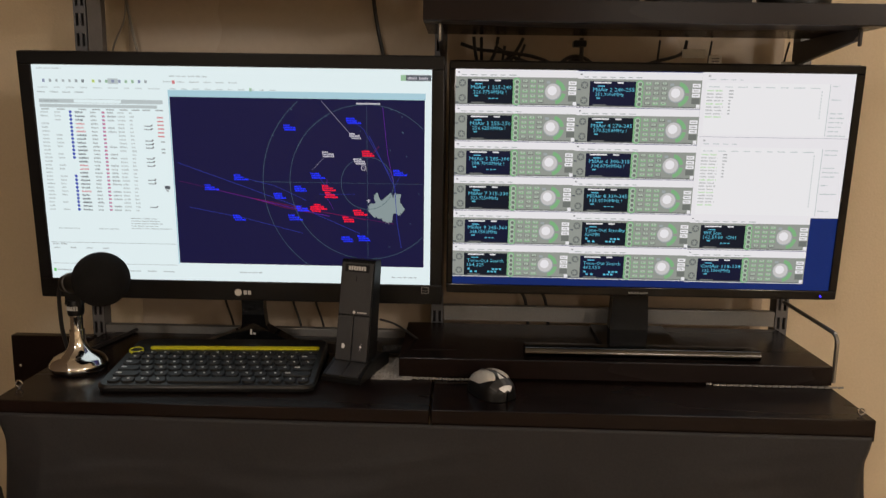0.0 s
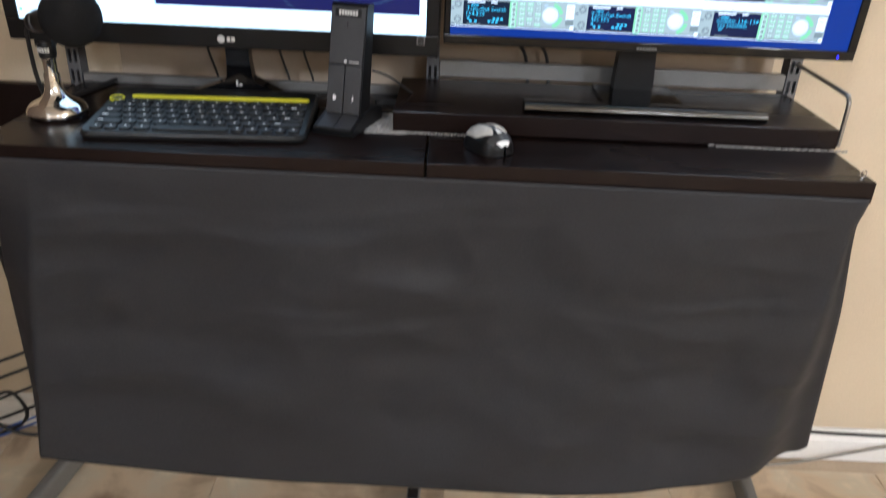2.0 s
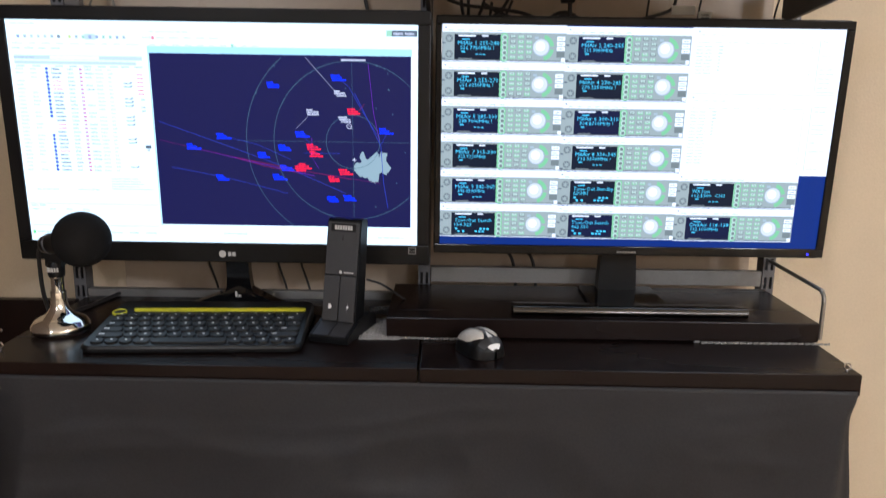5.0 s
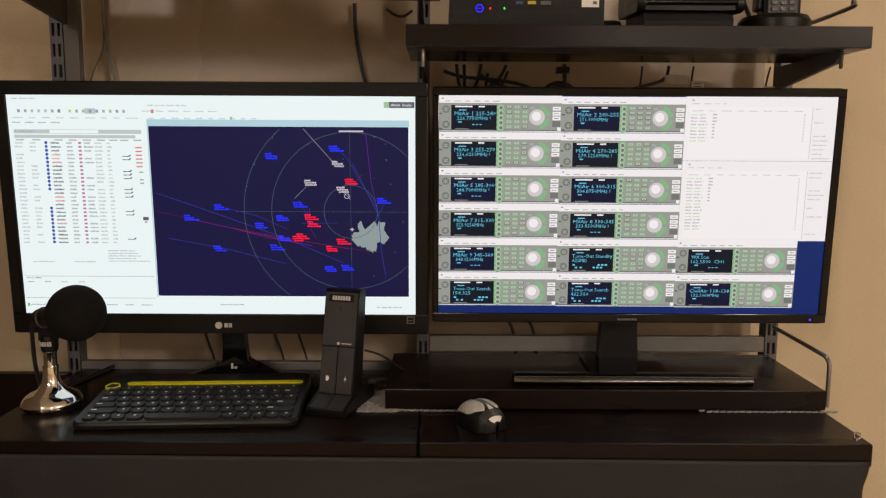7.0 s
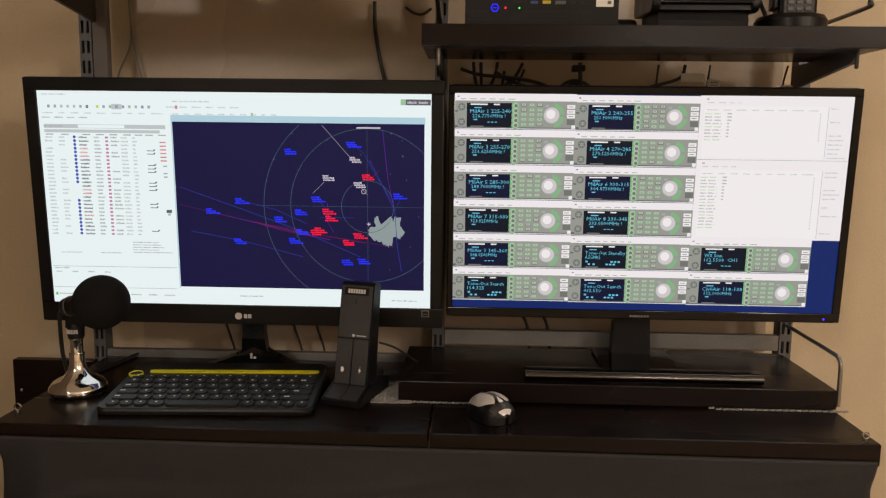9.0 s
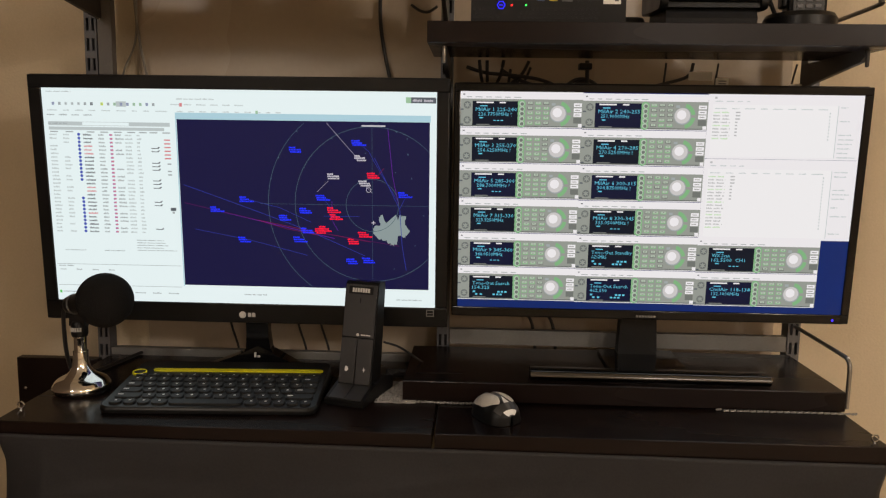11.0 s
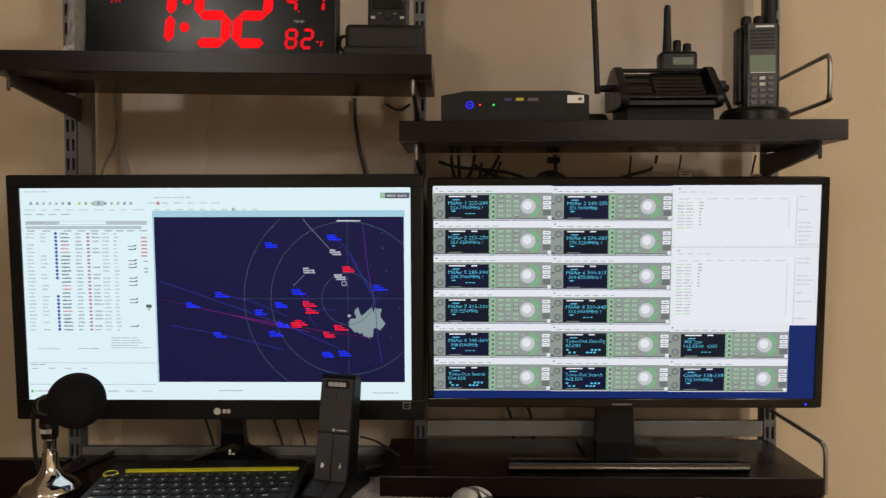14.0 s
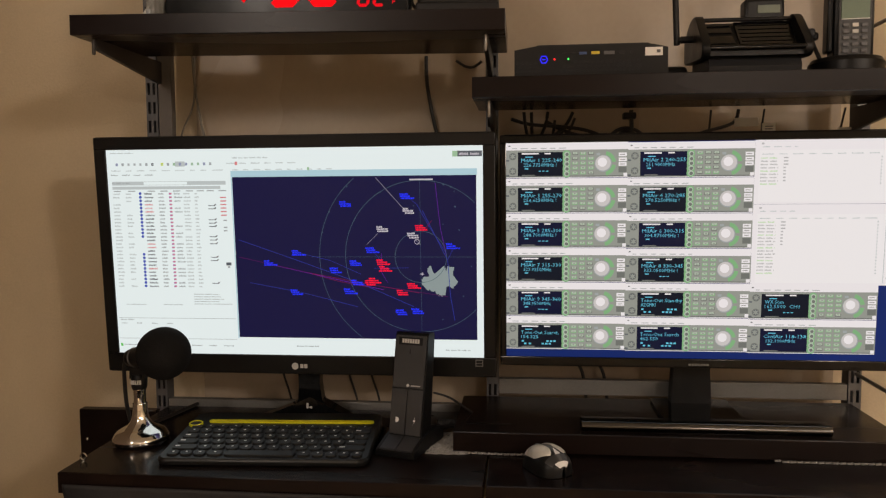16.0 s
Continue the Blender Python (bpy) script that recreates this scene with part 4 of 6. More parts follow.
ROWS_OF_KEYS = (  # front edge, depth, widths in key units
    (0.0085, 0.0165, (1.0, 1.0, 1.0, 1.25, 5.4, 1.1, 1.0, 0.95, 0.95, 0.95)),
    (0.0280, 0.0165, (1.9, 1, 1, 1, 1, 1, 1, 1, 1, 1, 1, 2.1)),
    (0.0475, 0.0165, (1.6, 1, 1, 1, 1, 1, 1, 1, 1, 1, 1, 1, 1.6)),
    (0.0670, 0.0165, (1.3, 1, 1, 1, 1, 1, 1, 1, 1, 1, 1, 1, 1, 1.1)),
    (0.0865, 0.0165, (1, 1, 1, 1, 1, 1, 1, 1, 1, 1, 1, 1, 1, 1.4)),
    (0.1055, 0.0105, (1, 1, 1, 1, 1, 1, 1, 1, 1, 1, 1, 1, 1, 1.2)),
)
made = {}
for y0, dep, units in ROWS_OF_KEYS:
    left, right = -KW + 0.010, KW - 0.008
    unit = (right - left) / sum(units)
    x = left
    for q in units:
        w = round(q * unit - 0.0022, 4)
        if (w, dep) not in made:
            k = Shape()
            o0, o1 = rounded(-w / 2, w / 2, 0, dep, min(0.0062, dep * 0.45), 4), rounded(-w / 2 + 0.0011, w / 2 - 0.0011, 0.001, dep - 0.001, min(0.0055, dep * 0.38), 4)
            cc = len(o0)
            k.add([(a, b, 0) for a, b in o0] + [(a, b, 0.0016) for a, b in o0] + [(a, b, 0.0027) for a, b in o1], [(j * cc + i, j * cc + (i + 1) % cc, (j + 1) * cc + (i + 1) % cc, (j + 1) * cc + i) for j in range(2) for i in range(cc)], 0, True)
            k.add([(a, b, 0.0027) for a, b in o1], [tuple(range(cc))], 0)
            if w < 0.05:
                lw = 0.0030 if w < 0.022 else 0.0075
                lx = 0.0 if w < 0.022 else -w / 2 + 0.007
                k.add([(lx - lw / 2, dep * 0.47, 0.0029), (lx + lw / 2, dep * 0.47, 0.0029), (lx + lw / 2, dep * 0.68, 0.0029), (lx - lw / 2, dep * 0.68, 0.0029)], [(0, 1, 2, 3)], 1)
            ob = k.build("key", [KEYTOP, LEGEND], kb)
            made[(w, dep)] = ob.data
        else:
            ob = new("key", made[(w, dep)])
            ob.parent = kb
        ob.matrix_basis = Matrix.Translation((x + q * unit / 2, y0, rise(y0) - 0.0001)) @ pose(0, 0, 0, tilt)
        x += q * unit

# desk microphone with a foam ball
mic = thing("ball_microphone", "black foam ball microphone on a chrome bell-shaped desk stand", "microphone", (-0.5185, 0.1285, DESK))
bell = Shape()
bell.lathe([(0.0358, 0), (0.0386, 0.002), (0.04, 0.006), (0.04, 0.011), (0.0386, 0.0135), (0.0377, 0.0145), (0.0367, 0.0165), (0.0335, 0.0195), (0.027, 0.0232), (0.02, 0.0268), (0.016, 0.031), (0.0128, 0.037), (0.0112, 0.044), (0.0105, 0.052), (0.0105, 0.06)], n=56)
bell.build("base", CHROME, mic)
col = Shape()
col.lathe([(0.0088, 0.058), (0.0088, 0.079), (0.0094, 0.080), (0.0094, 0.083), (0.0, 0.083)], n=28)
col.build("chrome_column", CHROME, mic)
fork = Shape()
fork.lathe([(0.0105, 0.082), (0.0115, 0.086), (0.0118, 0.100), (0.0100, 0.104)], n=24)
fork.prism([(-0.0118, 0.098), (0.0118, 0.098), (0.0105, 0.118), (0.005, 0.127), (-0.005, 0.127), (-0.0105, 0.118)], -0.007, 0.007, 0, UPRIGHT)
fork.build("swivel", BLACK, mic)
prn = Shape()
for i in range(5):
    prn.box(-0.0075 + 0.0033 * i, -0.0052 + 0.0033 * i, -0.0126 + 0.0006 * abs(i - 2), -0.0112 + 0.0006 * abs(i - 2), 0.0905, 0.0965)
prn.build("print", PALE, mic, "short row of pale print bars")
ball_c, hold_c = Vector((0.0572, -0.036, 0.1430)), Vector((-0.004, -0.008, 0.130))
axis = (ball_c - hold_c).normalized()
turn_m = axis.to_track_quat("Z", "Y").to_matrix().to_4x4()
cap = Shape(Matrix.Translation(hold_c) @ turn_m)
cap.lathe([(0.0, -0.012), (0.008, -0.011), (0.0125, -0.006), (0.0135, 0.0), (0.0145, 0.010), (0.017, 0.022), (0.020, 0.036)], n=28)
cap.lathe([(0.0138, 0.004), (0.0150, 0.005), (0.0150, 0.007), (0.0142, 0.008)], 1, None, 28)
cap.build("capsule_holder", [BLACK, GREYPLASTIC], mic)
foam = Shape(Matrix.Translation(ball_c))
foam.lathe([(0.0378 * math.cos(a), 0.0378 * math.sin(a)) for a in (math.pi * (i / 22 - 0.5) for i in range(23))], n=44)
foam.build("foam_ball", FOAM, mic)
cord = Shape()
cord.tube([(-0.012, 0.0, 0.124), (-0.026, 0.008, 0.118), (-0.034, 0.02, 0.085), (-0.036, 0.03, 0.04), (-0.034, 0.05, 0.006), (-0.02, 0.10, 0.0035), (0.0, 0.20, 0.0035)], 0.0030, steps=8)
cord.build("cord", RUBBER, mic)

# dispatch desk microphone: upright slab on a sloping foot
dm = thing("desk_microphone", "upright dark grey desk microphone with two press bars", "microphone", (-0.1137, 0.1425, DESK), -17)
fb = Shape()
side = [(-0.053, 0.001), (0.050, 0.001), (0.050, 0.020), (0.030, 0.026), (-0.012, 0.024), (-0.050, 0.011), (-0.053, 0.008)]
SIDE = Matrix(((0, 0, 1, 0), (1, 0, 0, 0), (0, 1, 0, 0), (0, 0, 0, 1)))
fb.prism(side, -0.030, 0.030, 0, SIDE)
fb.build("foot", BLACK, dm)
sl = Shape()
slab = [(-0.020, 0.018), (0.012, 0.018), (0.030, 0.160), (0.028, 0.1655), (0.012, 0.1665), (0.0085, 0.163)]
sl.prism(slab, -0.026, 0.026, 0, SIDE)
sl.build("back_shell", BLACK, dm)
face = pose(0, -0.0205, 0.0195, 90 - 11.2)  # plane of the sloping front
fs_ = Shape(face)
fs_.box(-0.0245, 0.0245, 0.070, 0.1455, 0, 0.0022, bevel=0.0008)
fs_.build("front_plate", CHARCOAL, dm)
for sx in (-1, 1):
    b = Shape(face)
    x0, x1 = (0.0006, 0.0245) if sx > 0 else (-0.0245, -0.0006)
    b.box(x0, x1, 0.004, 0.0688, 0, 0.0026, bevel=0.0008)
    b.add([(x0 + 0.009, 0.021, 0.0028), (x0 + 0.0125, 0.021, 0.0028), (x0 + 0.0145, 0.0245, 0.0028), (x0 + 0.0125, 0.028, 0.0028), (x0 + 0.009, 0.028, 0.0028)] if sx < 0 else [(x0 + 0.012, 0.019, 0.0028), (x0 + 0.0155, 0.026, 0.0028), (x0 + 0.0135, 0.026, 0.0028), (x0 + 0.0145, 0.0305, 0.0028), (x0 + 0.0115, 0.024, 0.0028), (x0 + 0.0135, 0.024, 0.0028)], [(0, 1, 2, 3, 4)] if sx < 0 else [(0, 1, 2, 3, 4, 5)], 1)
    b.build("press_bar", [CHARCOAL, LEGEND], dm)
    t = Shape(Matrix.Translation((0, -0.0515, 0.0095)) @ pose(0, 0, 0, 18.5))
    t.box(x0, x1, 0.0, 0.034, 0, 0.0025, bevel=0.0008)
    t.build("bar_toe", CHARCOAL, dm)
lab = Shape(face)
lab.box(-0.019, 0.019, 0.132, 0.143, 0.0018, 0.0026)
lab.build("name_plate", BLACK, dm, "small black plate")
lab = Shape(face)
for i in range(7):
    lab.box(-0.0135 + 0.0040 * i, -0.0104 + 0.0040 * i, 0.1345, 0.1405, 0.0026, 0.0029)
lab.build("plate_print", PALE, dm, "row of pale bars")["kind"] = "stuff"
slot = Shape(face)
slot.box(-0.0006, 0.0006, 0.119, 0.126, 0.0018, 0.0026)
slot.build("slot", BLACK, dm)
lab = Shape(face)
lab.lathe([(0.0022, 0.0020), (0.0022, 0.0027), (0, 0.0027)], 0, Matrix.Translation((0.000, 0.074, 0)), 14)
for i in range(6):
    lab.box(0.005 + 0.0025 * i, 0.0069 + 0.0025 * i, 0.0731, 0.0748, 0.0020, 0.0026)
lab.build("maker_print", PALE, dm, "small pale round mark and bars")["kind"] = "stuff"
coil = Shape()
pts = []
for i in range(170):
    t = i / 169
    a = t * 2 * math.pi * 17
    c0 = Vector((0.020, 0.052, 0.022)).lerp(Vector((0.062, 0.115, 0.010)), t)
    pts.append(c0 + 0.0055 * Vector((math.cos(a) * 0.6, -math.cos(a) * 0.3, math.sin(a))))
coil.tube(pts, 0.0014, n=6)
coil.tube([(0.024, 0.03, 0.075), (0.040, 0.055, 0.062), (0.058, 0.10, 0.03), (0.062, 0.14, 0.012)], 0.0018, n=6, steps=8)
coil.build("coiled_cord", RUBBER, dm)

# mouse
mo = thing("mouse", "silver and black wireless mouse on the desk", "mouse", (0.080, 0.068, DESK), 33)
mo.scale = (0.9, 0.9, 0.9)


def shell(u, v, grow=0.0):
    """Point of the mouse's back: u from tail (-1) to nose (1), v across."""
    half = 0.0285 * (1 - 0.10 * u) * math.sqrt(max(0.0, 1 - abs(u) ** 3.2)) + 0.0005
    x = half * v
    y = 0.043 * u
    h = 0.0335 * max(0.0, 1 - ((u + 0.12) / 1.12) ** 2 * (1 if u > -0.12 else 1.35)) ** 0.55 * max(0.0, 1 - abs(v) ** 2.6) ** 0.5
    return Vector((x, y, 0.002 + h + grow))


def patch(u0, u1, v0, v1, grow, nu=34, nv=16):
    vs = [tuple(shell(u0 + (u1 - u0) * i / nu, v0 + (v1 - v0) * j / nv, grow)) for i in range(nu + 1) for j in range(nv + 1)]
    return vs, [(i * (nv + 1) + j, i * (nv + 1) + j + 1, (i + 1) * (nv + 1) + j + 1, (i + 1) * (nv + 1) + j) for i in range(nu) for j in range(nv)]


b = Shape()
b.add(*patch(-0.999, 0.999, -1, 1, 0, 36, 24), 0, True)
lo = [tuple(Vector((shell(-0.999 + 1.998 * i / 36, s).x, shell(-0.999 + 1.998 * i / 36, s).y, 0.0008))) for s in (-1, 1) for i in range(37)]
b.add(lo, [(i, i + 1, 37 + i + 1, 37 + i) for i in range(36)], 0)
hi = [tuple(shell(-0.999 + 1.998 * i / 36, s)) for s in (-1, 1) for i in range(37)]
for s in (0, 37):
    b.add(lo[s : s + 37] + hi[s : s + 37], [(i, i + 1, 38 + i, 37 + i) for i in range(36)], 0)
b.build("body", BLACK, mo)
for a0, a1 in ((-0.88, -0.16), (0.16, 0.88)):
    p = Shape()
    n, rows_ = 26, 12
    vs = []
    for i in range(n + 1):
        u = -0.62 + 1.54 * i / n
        taper = math.sin(min(1.0, (i / n) / 0.30) * math.pi / 2) ** 0.7 * (1 - 0.25 * max(0.0, u - 0.4))
        mid = (a0 + a1) / 2 + (0.10 if a0 < 0 else -0.10) * (1 - min(1.0, (i / n) / 0.35))
        half = (a1 - a0) / 2 * taper
        vs += [tuple(shell(u, mid - half + 2 * half * j / rows_, 0.0012 + 0.0012 * (1 - (2 * j / rows_ - 1) ** 4))) for j in range(rows_ + 1)]
    p.add(vs, [(i * (rows_ + 1) + j, i * (rows_ + 1) + j + 1, (i + 1) * (rows_ + 1) + j + 1, (i + 1) * (rows_ + 1) + j) for i in range(n) for j in range(rows_)], 0, True)
    p.build("button_panel", SILVER, mo, "silver white top panel")
p = Shape()
p.add(*patch(-0.93, 0.55, -0.13, 0.13, 0.0010, 30, 6), 0, True)
p.build("centre_strip", GREYPLASTIC, mo)
p = Shape()
p.add(*patch(-0.86, -0.62, -0.80, 0.80, 0.0005, 16, 20), 0, True)
p.build("palm_rest", surface("dark_grey_plastic", (0.035, 0.035, 0.038), 0.32, vary=0.1, scale=30, fine=400), mo, "dark grey palm rest")
p = Shape()
p.add([tuple(shell(-0.66, -0.17, 0.0026)), tuple(shell(-0.66, 0.17, 0.0026)), tuple(shell(-0.34, 0.0, 0.0026))], [(0, 1, 2)], 0)
p.build("badge", LEGEND, mo)
wh = Shape()
wh.lathe([(0.0, -0.003), (0.009, -0.003), (0.0095, 0), (0.009, 0.003), (0.0, 0.003)], 0, Matrix.Translation((0, 0.022, 0.0225)) @ pose(0, 0, 0, 0, 90), 24)
wh.build("scroll_wheel", GREYPLASTIC, mo)
p = Shape()
p.add(*patch(-0.985, -0.87, -0.62, 0.62, 0.0014, 6, 16), 0, True)
p.build("tail_plate", LEGEND, mo, "pale plate at the tail")

# mesh liner peeping out below the riser
ln = Shape()
for j in range(18):
    y = 0.112 + 0.0055 * j
    pts = [(-0.088 + 0.0052 * i + (0.0026 if j % 2 else 0), y + 0.0012 * math.sin(i * 1.9), DESK + 0.0016 + 0.0008 * math.sin(i * math.pi + j)) for i in range(12)]
    ln.tube(pts, 0.0013, n=5)
for i in range(8):
    ln.tube([(-0.088 + 0.0052 * i, 0.111, DESK + 0.0014), (-0.088 + 0.0052 * i, 0.205, DESK + 0.0014)], 0.0010, n=5)
bead = [(0.0, -0.0030), (0.0012, -0.0020), (0.0019, 0.0), (0.0012, 0.0020), (0.0, 0.0030)]
x, i = -0.050, 0
while x < 0.583:
    if not 0.055 < x < 0.39:
        ln.lathe(bead, 0, Matrix.Translation((x, 0.1155 + 0.0012 * (i % 2) + (0.0040 if 0.06 < x < 0.40 else 0) - 0.0015 * noise.noise(Vector((x * 20, 0, 0))), DESK + 0.0019)) @ pose(0, 0, 0, 0, 75, 35 if i % 2 else -25), 6)
    x += 0.0046
    i += 1
ln.box(-0.046, 0.562, 0.165, 0.318, DESK + 0.0003, DESK + 0.0038)
tagged(ln.build("mesh_liner", LINER), "grey woven non-slip liner under the riser", "liner")

# small chrome eyes at the desk's ends
for x, y in ((0.5545, 0.014), (-0.560, 0.045)):
    e = thing("eye_screw", "small chrome eye screw on the desk's edge", "hook", (x, y, DESK), group="eye screws")
    s = Shape()
    s.tube([(0.0045 * math.cos(a), 0, 0.0062 + 0.0045 * math.sin(a)) for a in (2 * math.pi * i / 16 for i in range(17))], 0.0011, n=6)
    s.tube([(0, 0, 0.0), (0, 0, 0.002)], 0.0014, n=6)
    s.build("eye", CHROME, e)


def side_rail(label, z_top, z_low, back_low):
    """A bent steel rod at a shelf's end."""
    r = thing("side_rail", label, "rail", (0.5700, 0.12, z_low), group="bent side rails")
    h = z_top - z_low
    pts = [(0.008, 0.205, h), (0.002, 0.03, h), (0, 0.012, h - 0.001), (0, 0.005, h - 0.006), (0, 0.003, h - 0.016), (0, 0.003, 0.014)]
    pts += [(0, 0.006, 0.005), (0, 0.014, 0.0), (0.006, 0.205, 0.0)] if back_low else [(0, 0.003, -0.010)]
    s = Shape()
    s.tube(pts, 0.0031, n=10, steps=5)
    s.build("rod", SATIN, r)


side_rail("bent satin steel rod at the riser's end", 0.816, 0.757, False)
side_rail("bent satin steel rod at the upper shelf's end", 1.356, 1.2925, True)

# ---- things on the upper shelves ----
SR = 1.2637


def on_clock_shelf(ob, x, y, up=0.0):
    """Stands a thing on the dipping shelf."""
    ob.matrix_basis = pose(x, y, 1.3584 - math.tan(radians(SAG)) * (x + 0.2818) + up, 0, SAG)
    return ob


PCBODY = surface("dark_grey_pc_plastic", (0.0068, 0.0064, 0.0064), 0.5, vary=0.12, scale=30, fine=900, bump=0.06, spec=0.25)
pc = thing("mini_computer", "flat dark grey mini computer with lit power button and vents", "computer", (0.1397, 0.212, SR))
PW = 0.1028
s = Shape()
s.prism([(-PW, 0.004), (PW, 0.004), (PW, 0.0385), (PW - 0.020, 0.0430), (-PW + 0.026, 0.0430), (-PW, 0.0385)], -0.095, 0.082, 0, UPRIGHT)
s.build("case", PCBODY, pc)
lid = Shape()
lid.prism([(-PW + 0.026, 0.0425), (PW - 0.020, 0.0425), (PW - 0.026, 0.0452), (-PW + 0.032, 0.0452)], -0.093, 0.080, 0, UPRIGHT)
lid.build("lid", MATBLACK, pc)
for x in (-0.08, 0.08):
    for y in (-0.065, 0.075):
        f = Shape()
        f.lathe([(0.008, 0), (0.008, 0.005)], 0, Matrix.Translation((x, y, 0)), 14)
        f.build("rubber_foot", MATBLACK, pc)
FR = -0.0822
vent = Shape()
for row in range(3):
    for i in range(30):
        x = -0.098 + 0.0060 * i + (0.0030 if row % 2 else 0)
        if (-0.072 < x < -0.024 and row == 2) or -0.068 < x < -0.040 or x > 0.068:
            continue
        vent.lathe([(0.0027, 0), (0.0027, 0.0006)], 0, pose(x, FR + 0.0001, 0.0105 + 0.0053 * row, 90), 6)
o = vent.build("vent_grid", MATBLACK, pc)
o["kind"] = "stuff"
blue_ring = Shape()
blue_ring.tube([(0.0052 * math.cos(2 * math.pi * i / 6), 0, 0.0052 * math.sin(2 * math.pi * i / 6)) for i in range(7)], 0.0007, 0, 6, Matrix.Translation((-0.0628, FR - 0.0003, 0.0253)))
blue_ring.box(-0.0025, 0.0025, -0.0006, 0.0002, -0.0005, 0.0005, 0, m=Matrix.Translation((-0.0628, FR - 0.0003, 0.0253)))
blue_ring.build("power_button", glow("blue_power_ring", (0.02, 0.02, 1.0), 1.6), pc, "blue lit ring button")
for x, c in ((-0.0486, (1.0, 0.02, 0.02)), (-0.0298, (0.02, 0.9, 0.12))):
    l_ = Shape()
    l_.lathe([(0.0013, 0), (0.0013, 0.0006), (0, 0.0010)], 0, pose(x, FR, 0.0253, 90), 10)
    l_.build("indicator", glow("indicator_glow", c, 2.0), pc)
for x0, x1, z0, z1, k in ((-0.038, -0.018, 0.029, 0.0305, 0), (-0.015, -0.005, 0.027, 0.0305, 1), (0.001, 0.012, 0.027, 0.031, 2), (0.018, 0.032, 0.0265, 0.031, 3), (0.038, 0.046, 0.027, 0.031, 0), (0.053, 0.057, 0.027, 0.031, 0)):
    p = Shape()
    p.box(x0, x1, FR - 0.0005, FR + 0.0003, z0 + 0.004, z1 + 0.004)
    p.build("port", (MATBLACK, surface("blue_port", (0.03, 0.07, 0.2), 0.5), surface("yellow_port", (0.55, 0.42, 0.03), 0.5), GREYPLASTIC)[k], pc)
stk = Shape()
stk.box(0.0725, 0.0955, FR - 0.0004, FR + 0.0003, 0.0275, 0.0385)
stk.box(0.0875, 0.0925, FR - 0.0007, FR - 0.0003, 0.031, 0.035, 1)
stk.build("sticker", [WHITE, GREYPLASTIC], pc)

# desk charger with display lid, and a radio standing in it
dock = thing("radio_dock", "black radio dock with an open tray front and ribbed smoked panel", "radio dock", (0.358, 0.190, SR))
d = Shape()
d.prism([(-0.050, 0.0005), (0.052, 0.0005), (0.052, 0.038), (-0.044, 0.030), (-0.052, 0.012)], -0.060, 0.060, 0, SIDE)
d.build("foot", MATBLACK, dock)
d = Shape()
d.prism([(-0.058, 0.025), (0.055, 0.034), (0.055, 0.060), (0.022, 0.078), (0.004, 0.080), (-0.040, 0.038), (-0.058, 0.036)], -0.0605, 0.0605, 0, SIDE)
d.build("case", BLACK, dock)
CHEEK = [(-0.061, 0.0275), (-0.056, 0.0235), (-0.048, 0.0225), (0.052, 0.030), (0.057, 0.034), (0.057, 0.062), (0.050, 0.070), (0.024, 0.084), (0.012, 0.0878), (-0.004, 0.0885), (-0.012, 0.0870), (-0.019, 0.0820), (-0.058, 0.0450), (-0.0625, 0.0390), (-0.0635, 0.0325)]
for sx in (-1, 1):
    cheek = Shape()
    rows_ = [(0.0605, 0.0), (0.0680, 0.0), (0.0705, 0.0022), (0.0715, 0.0050)]
    cy, cz, c = sum(p[0] for p in CHEEK) / len(CHEEK), sum(p[1] for p in CHEEK) / len(CHEEK), len(CHEEK)
    vs = [(sx * x, y + (cy - y) * inset * 8, z + (cz - z) * inset * 8) for x, inset in rows_ for y, z in CHEEK]
    fs = [(j * c + i, j * c + (i + 1) % c, (j + 1) * c + (i + 1) % c, (j + 1) * c + i) for j in range(len(rows_) - 1) for i in range(c)]
    ends = [tuple(range(c))[::-1], tuple(range((len(rows_) - 1) * c, len(rows_) * c))]
    cheek.add(vs, [f[::sx] for f in fs], 0, True)
    cheek.add(vs, [f[::sx] for f in ends], 0)
    cheek.build("cheek", BLACK, dock)
ledge = Shape()
ledge.tube([(-0.062, -0.060, 0.0350), (0.062, -0.060, 0.0350)], 0.0036, n=12)
ledge.build("front_ledge", GLOSS, dock)
SLOPE = pose(0, -0.040, 0.038, 43.7)
back_panel = Shape(SLOPE)
back_panel.box(-0.017, 0.057, 0.003, 0.058, 0.001, 0.0035, bevel=0.0008)
back_panel.build("smoked_panel", GLOSS, dock)
for i in range(5):
    r_ = Shape(SLOPE)
    r_.box(-0.013, 0.053, 0.010 + 0.0095 * i, 0.0125 + 0.0095 * i, 0.0035, 0.0043, bevel=0.0003)
    r_.build("rib", GLOSS, dock)
for i in range(2):
    r_ = Shape(SLOPE)
    r_.box(-0.057, -0.022, 0.008 + 0.026 * i, 0.026 + 0.026 * i, 0.0005, 0.002, bevel=0.0005)
    r_.build("contact_block", GLOSS, dock)
top_bar = Shape()
top_bar.tube([(-0.063, -0.002, 0.0835), (0.063, -0.002, 0.0835)], 0.0030, n=12)
top_bar.build("top_bar", BLACK, dock)
an = Shape()
an.tube([(-0.070, 0.0, 0.0585), (-0.088, 0.0, 0.0580)], 0.0050, n=12)
an.tube([(-0.087, 0, 0.0580), (-0.0935, 0, 0.0570)], 0.0038, n=12)
an.tube([(-0.0930, 0.0, 0.0510), (-0.0995, 0, 0.205)], 0.0043, n=12)
an.build("antenna", MATBLACK, dock)
cl = Shape()
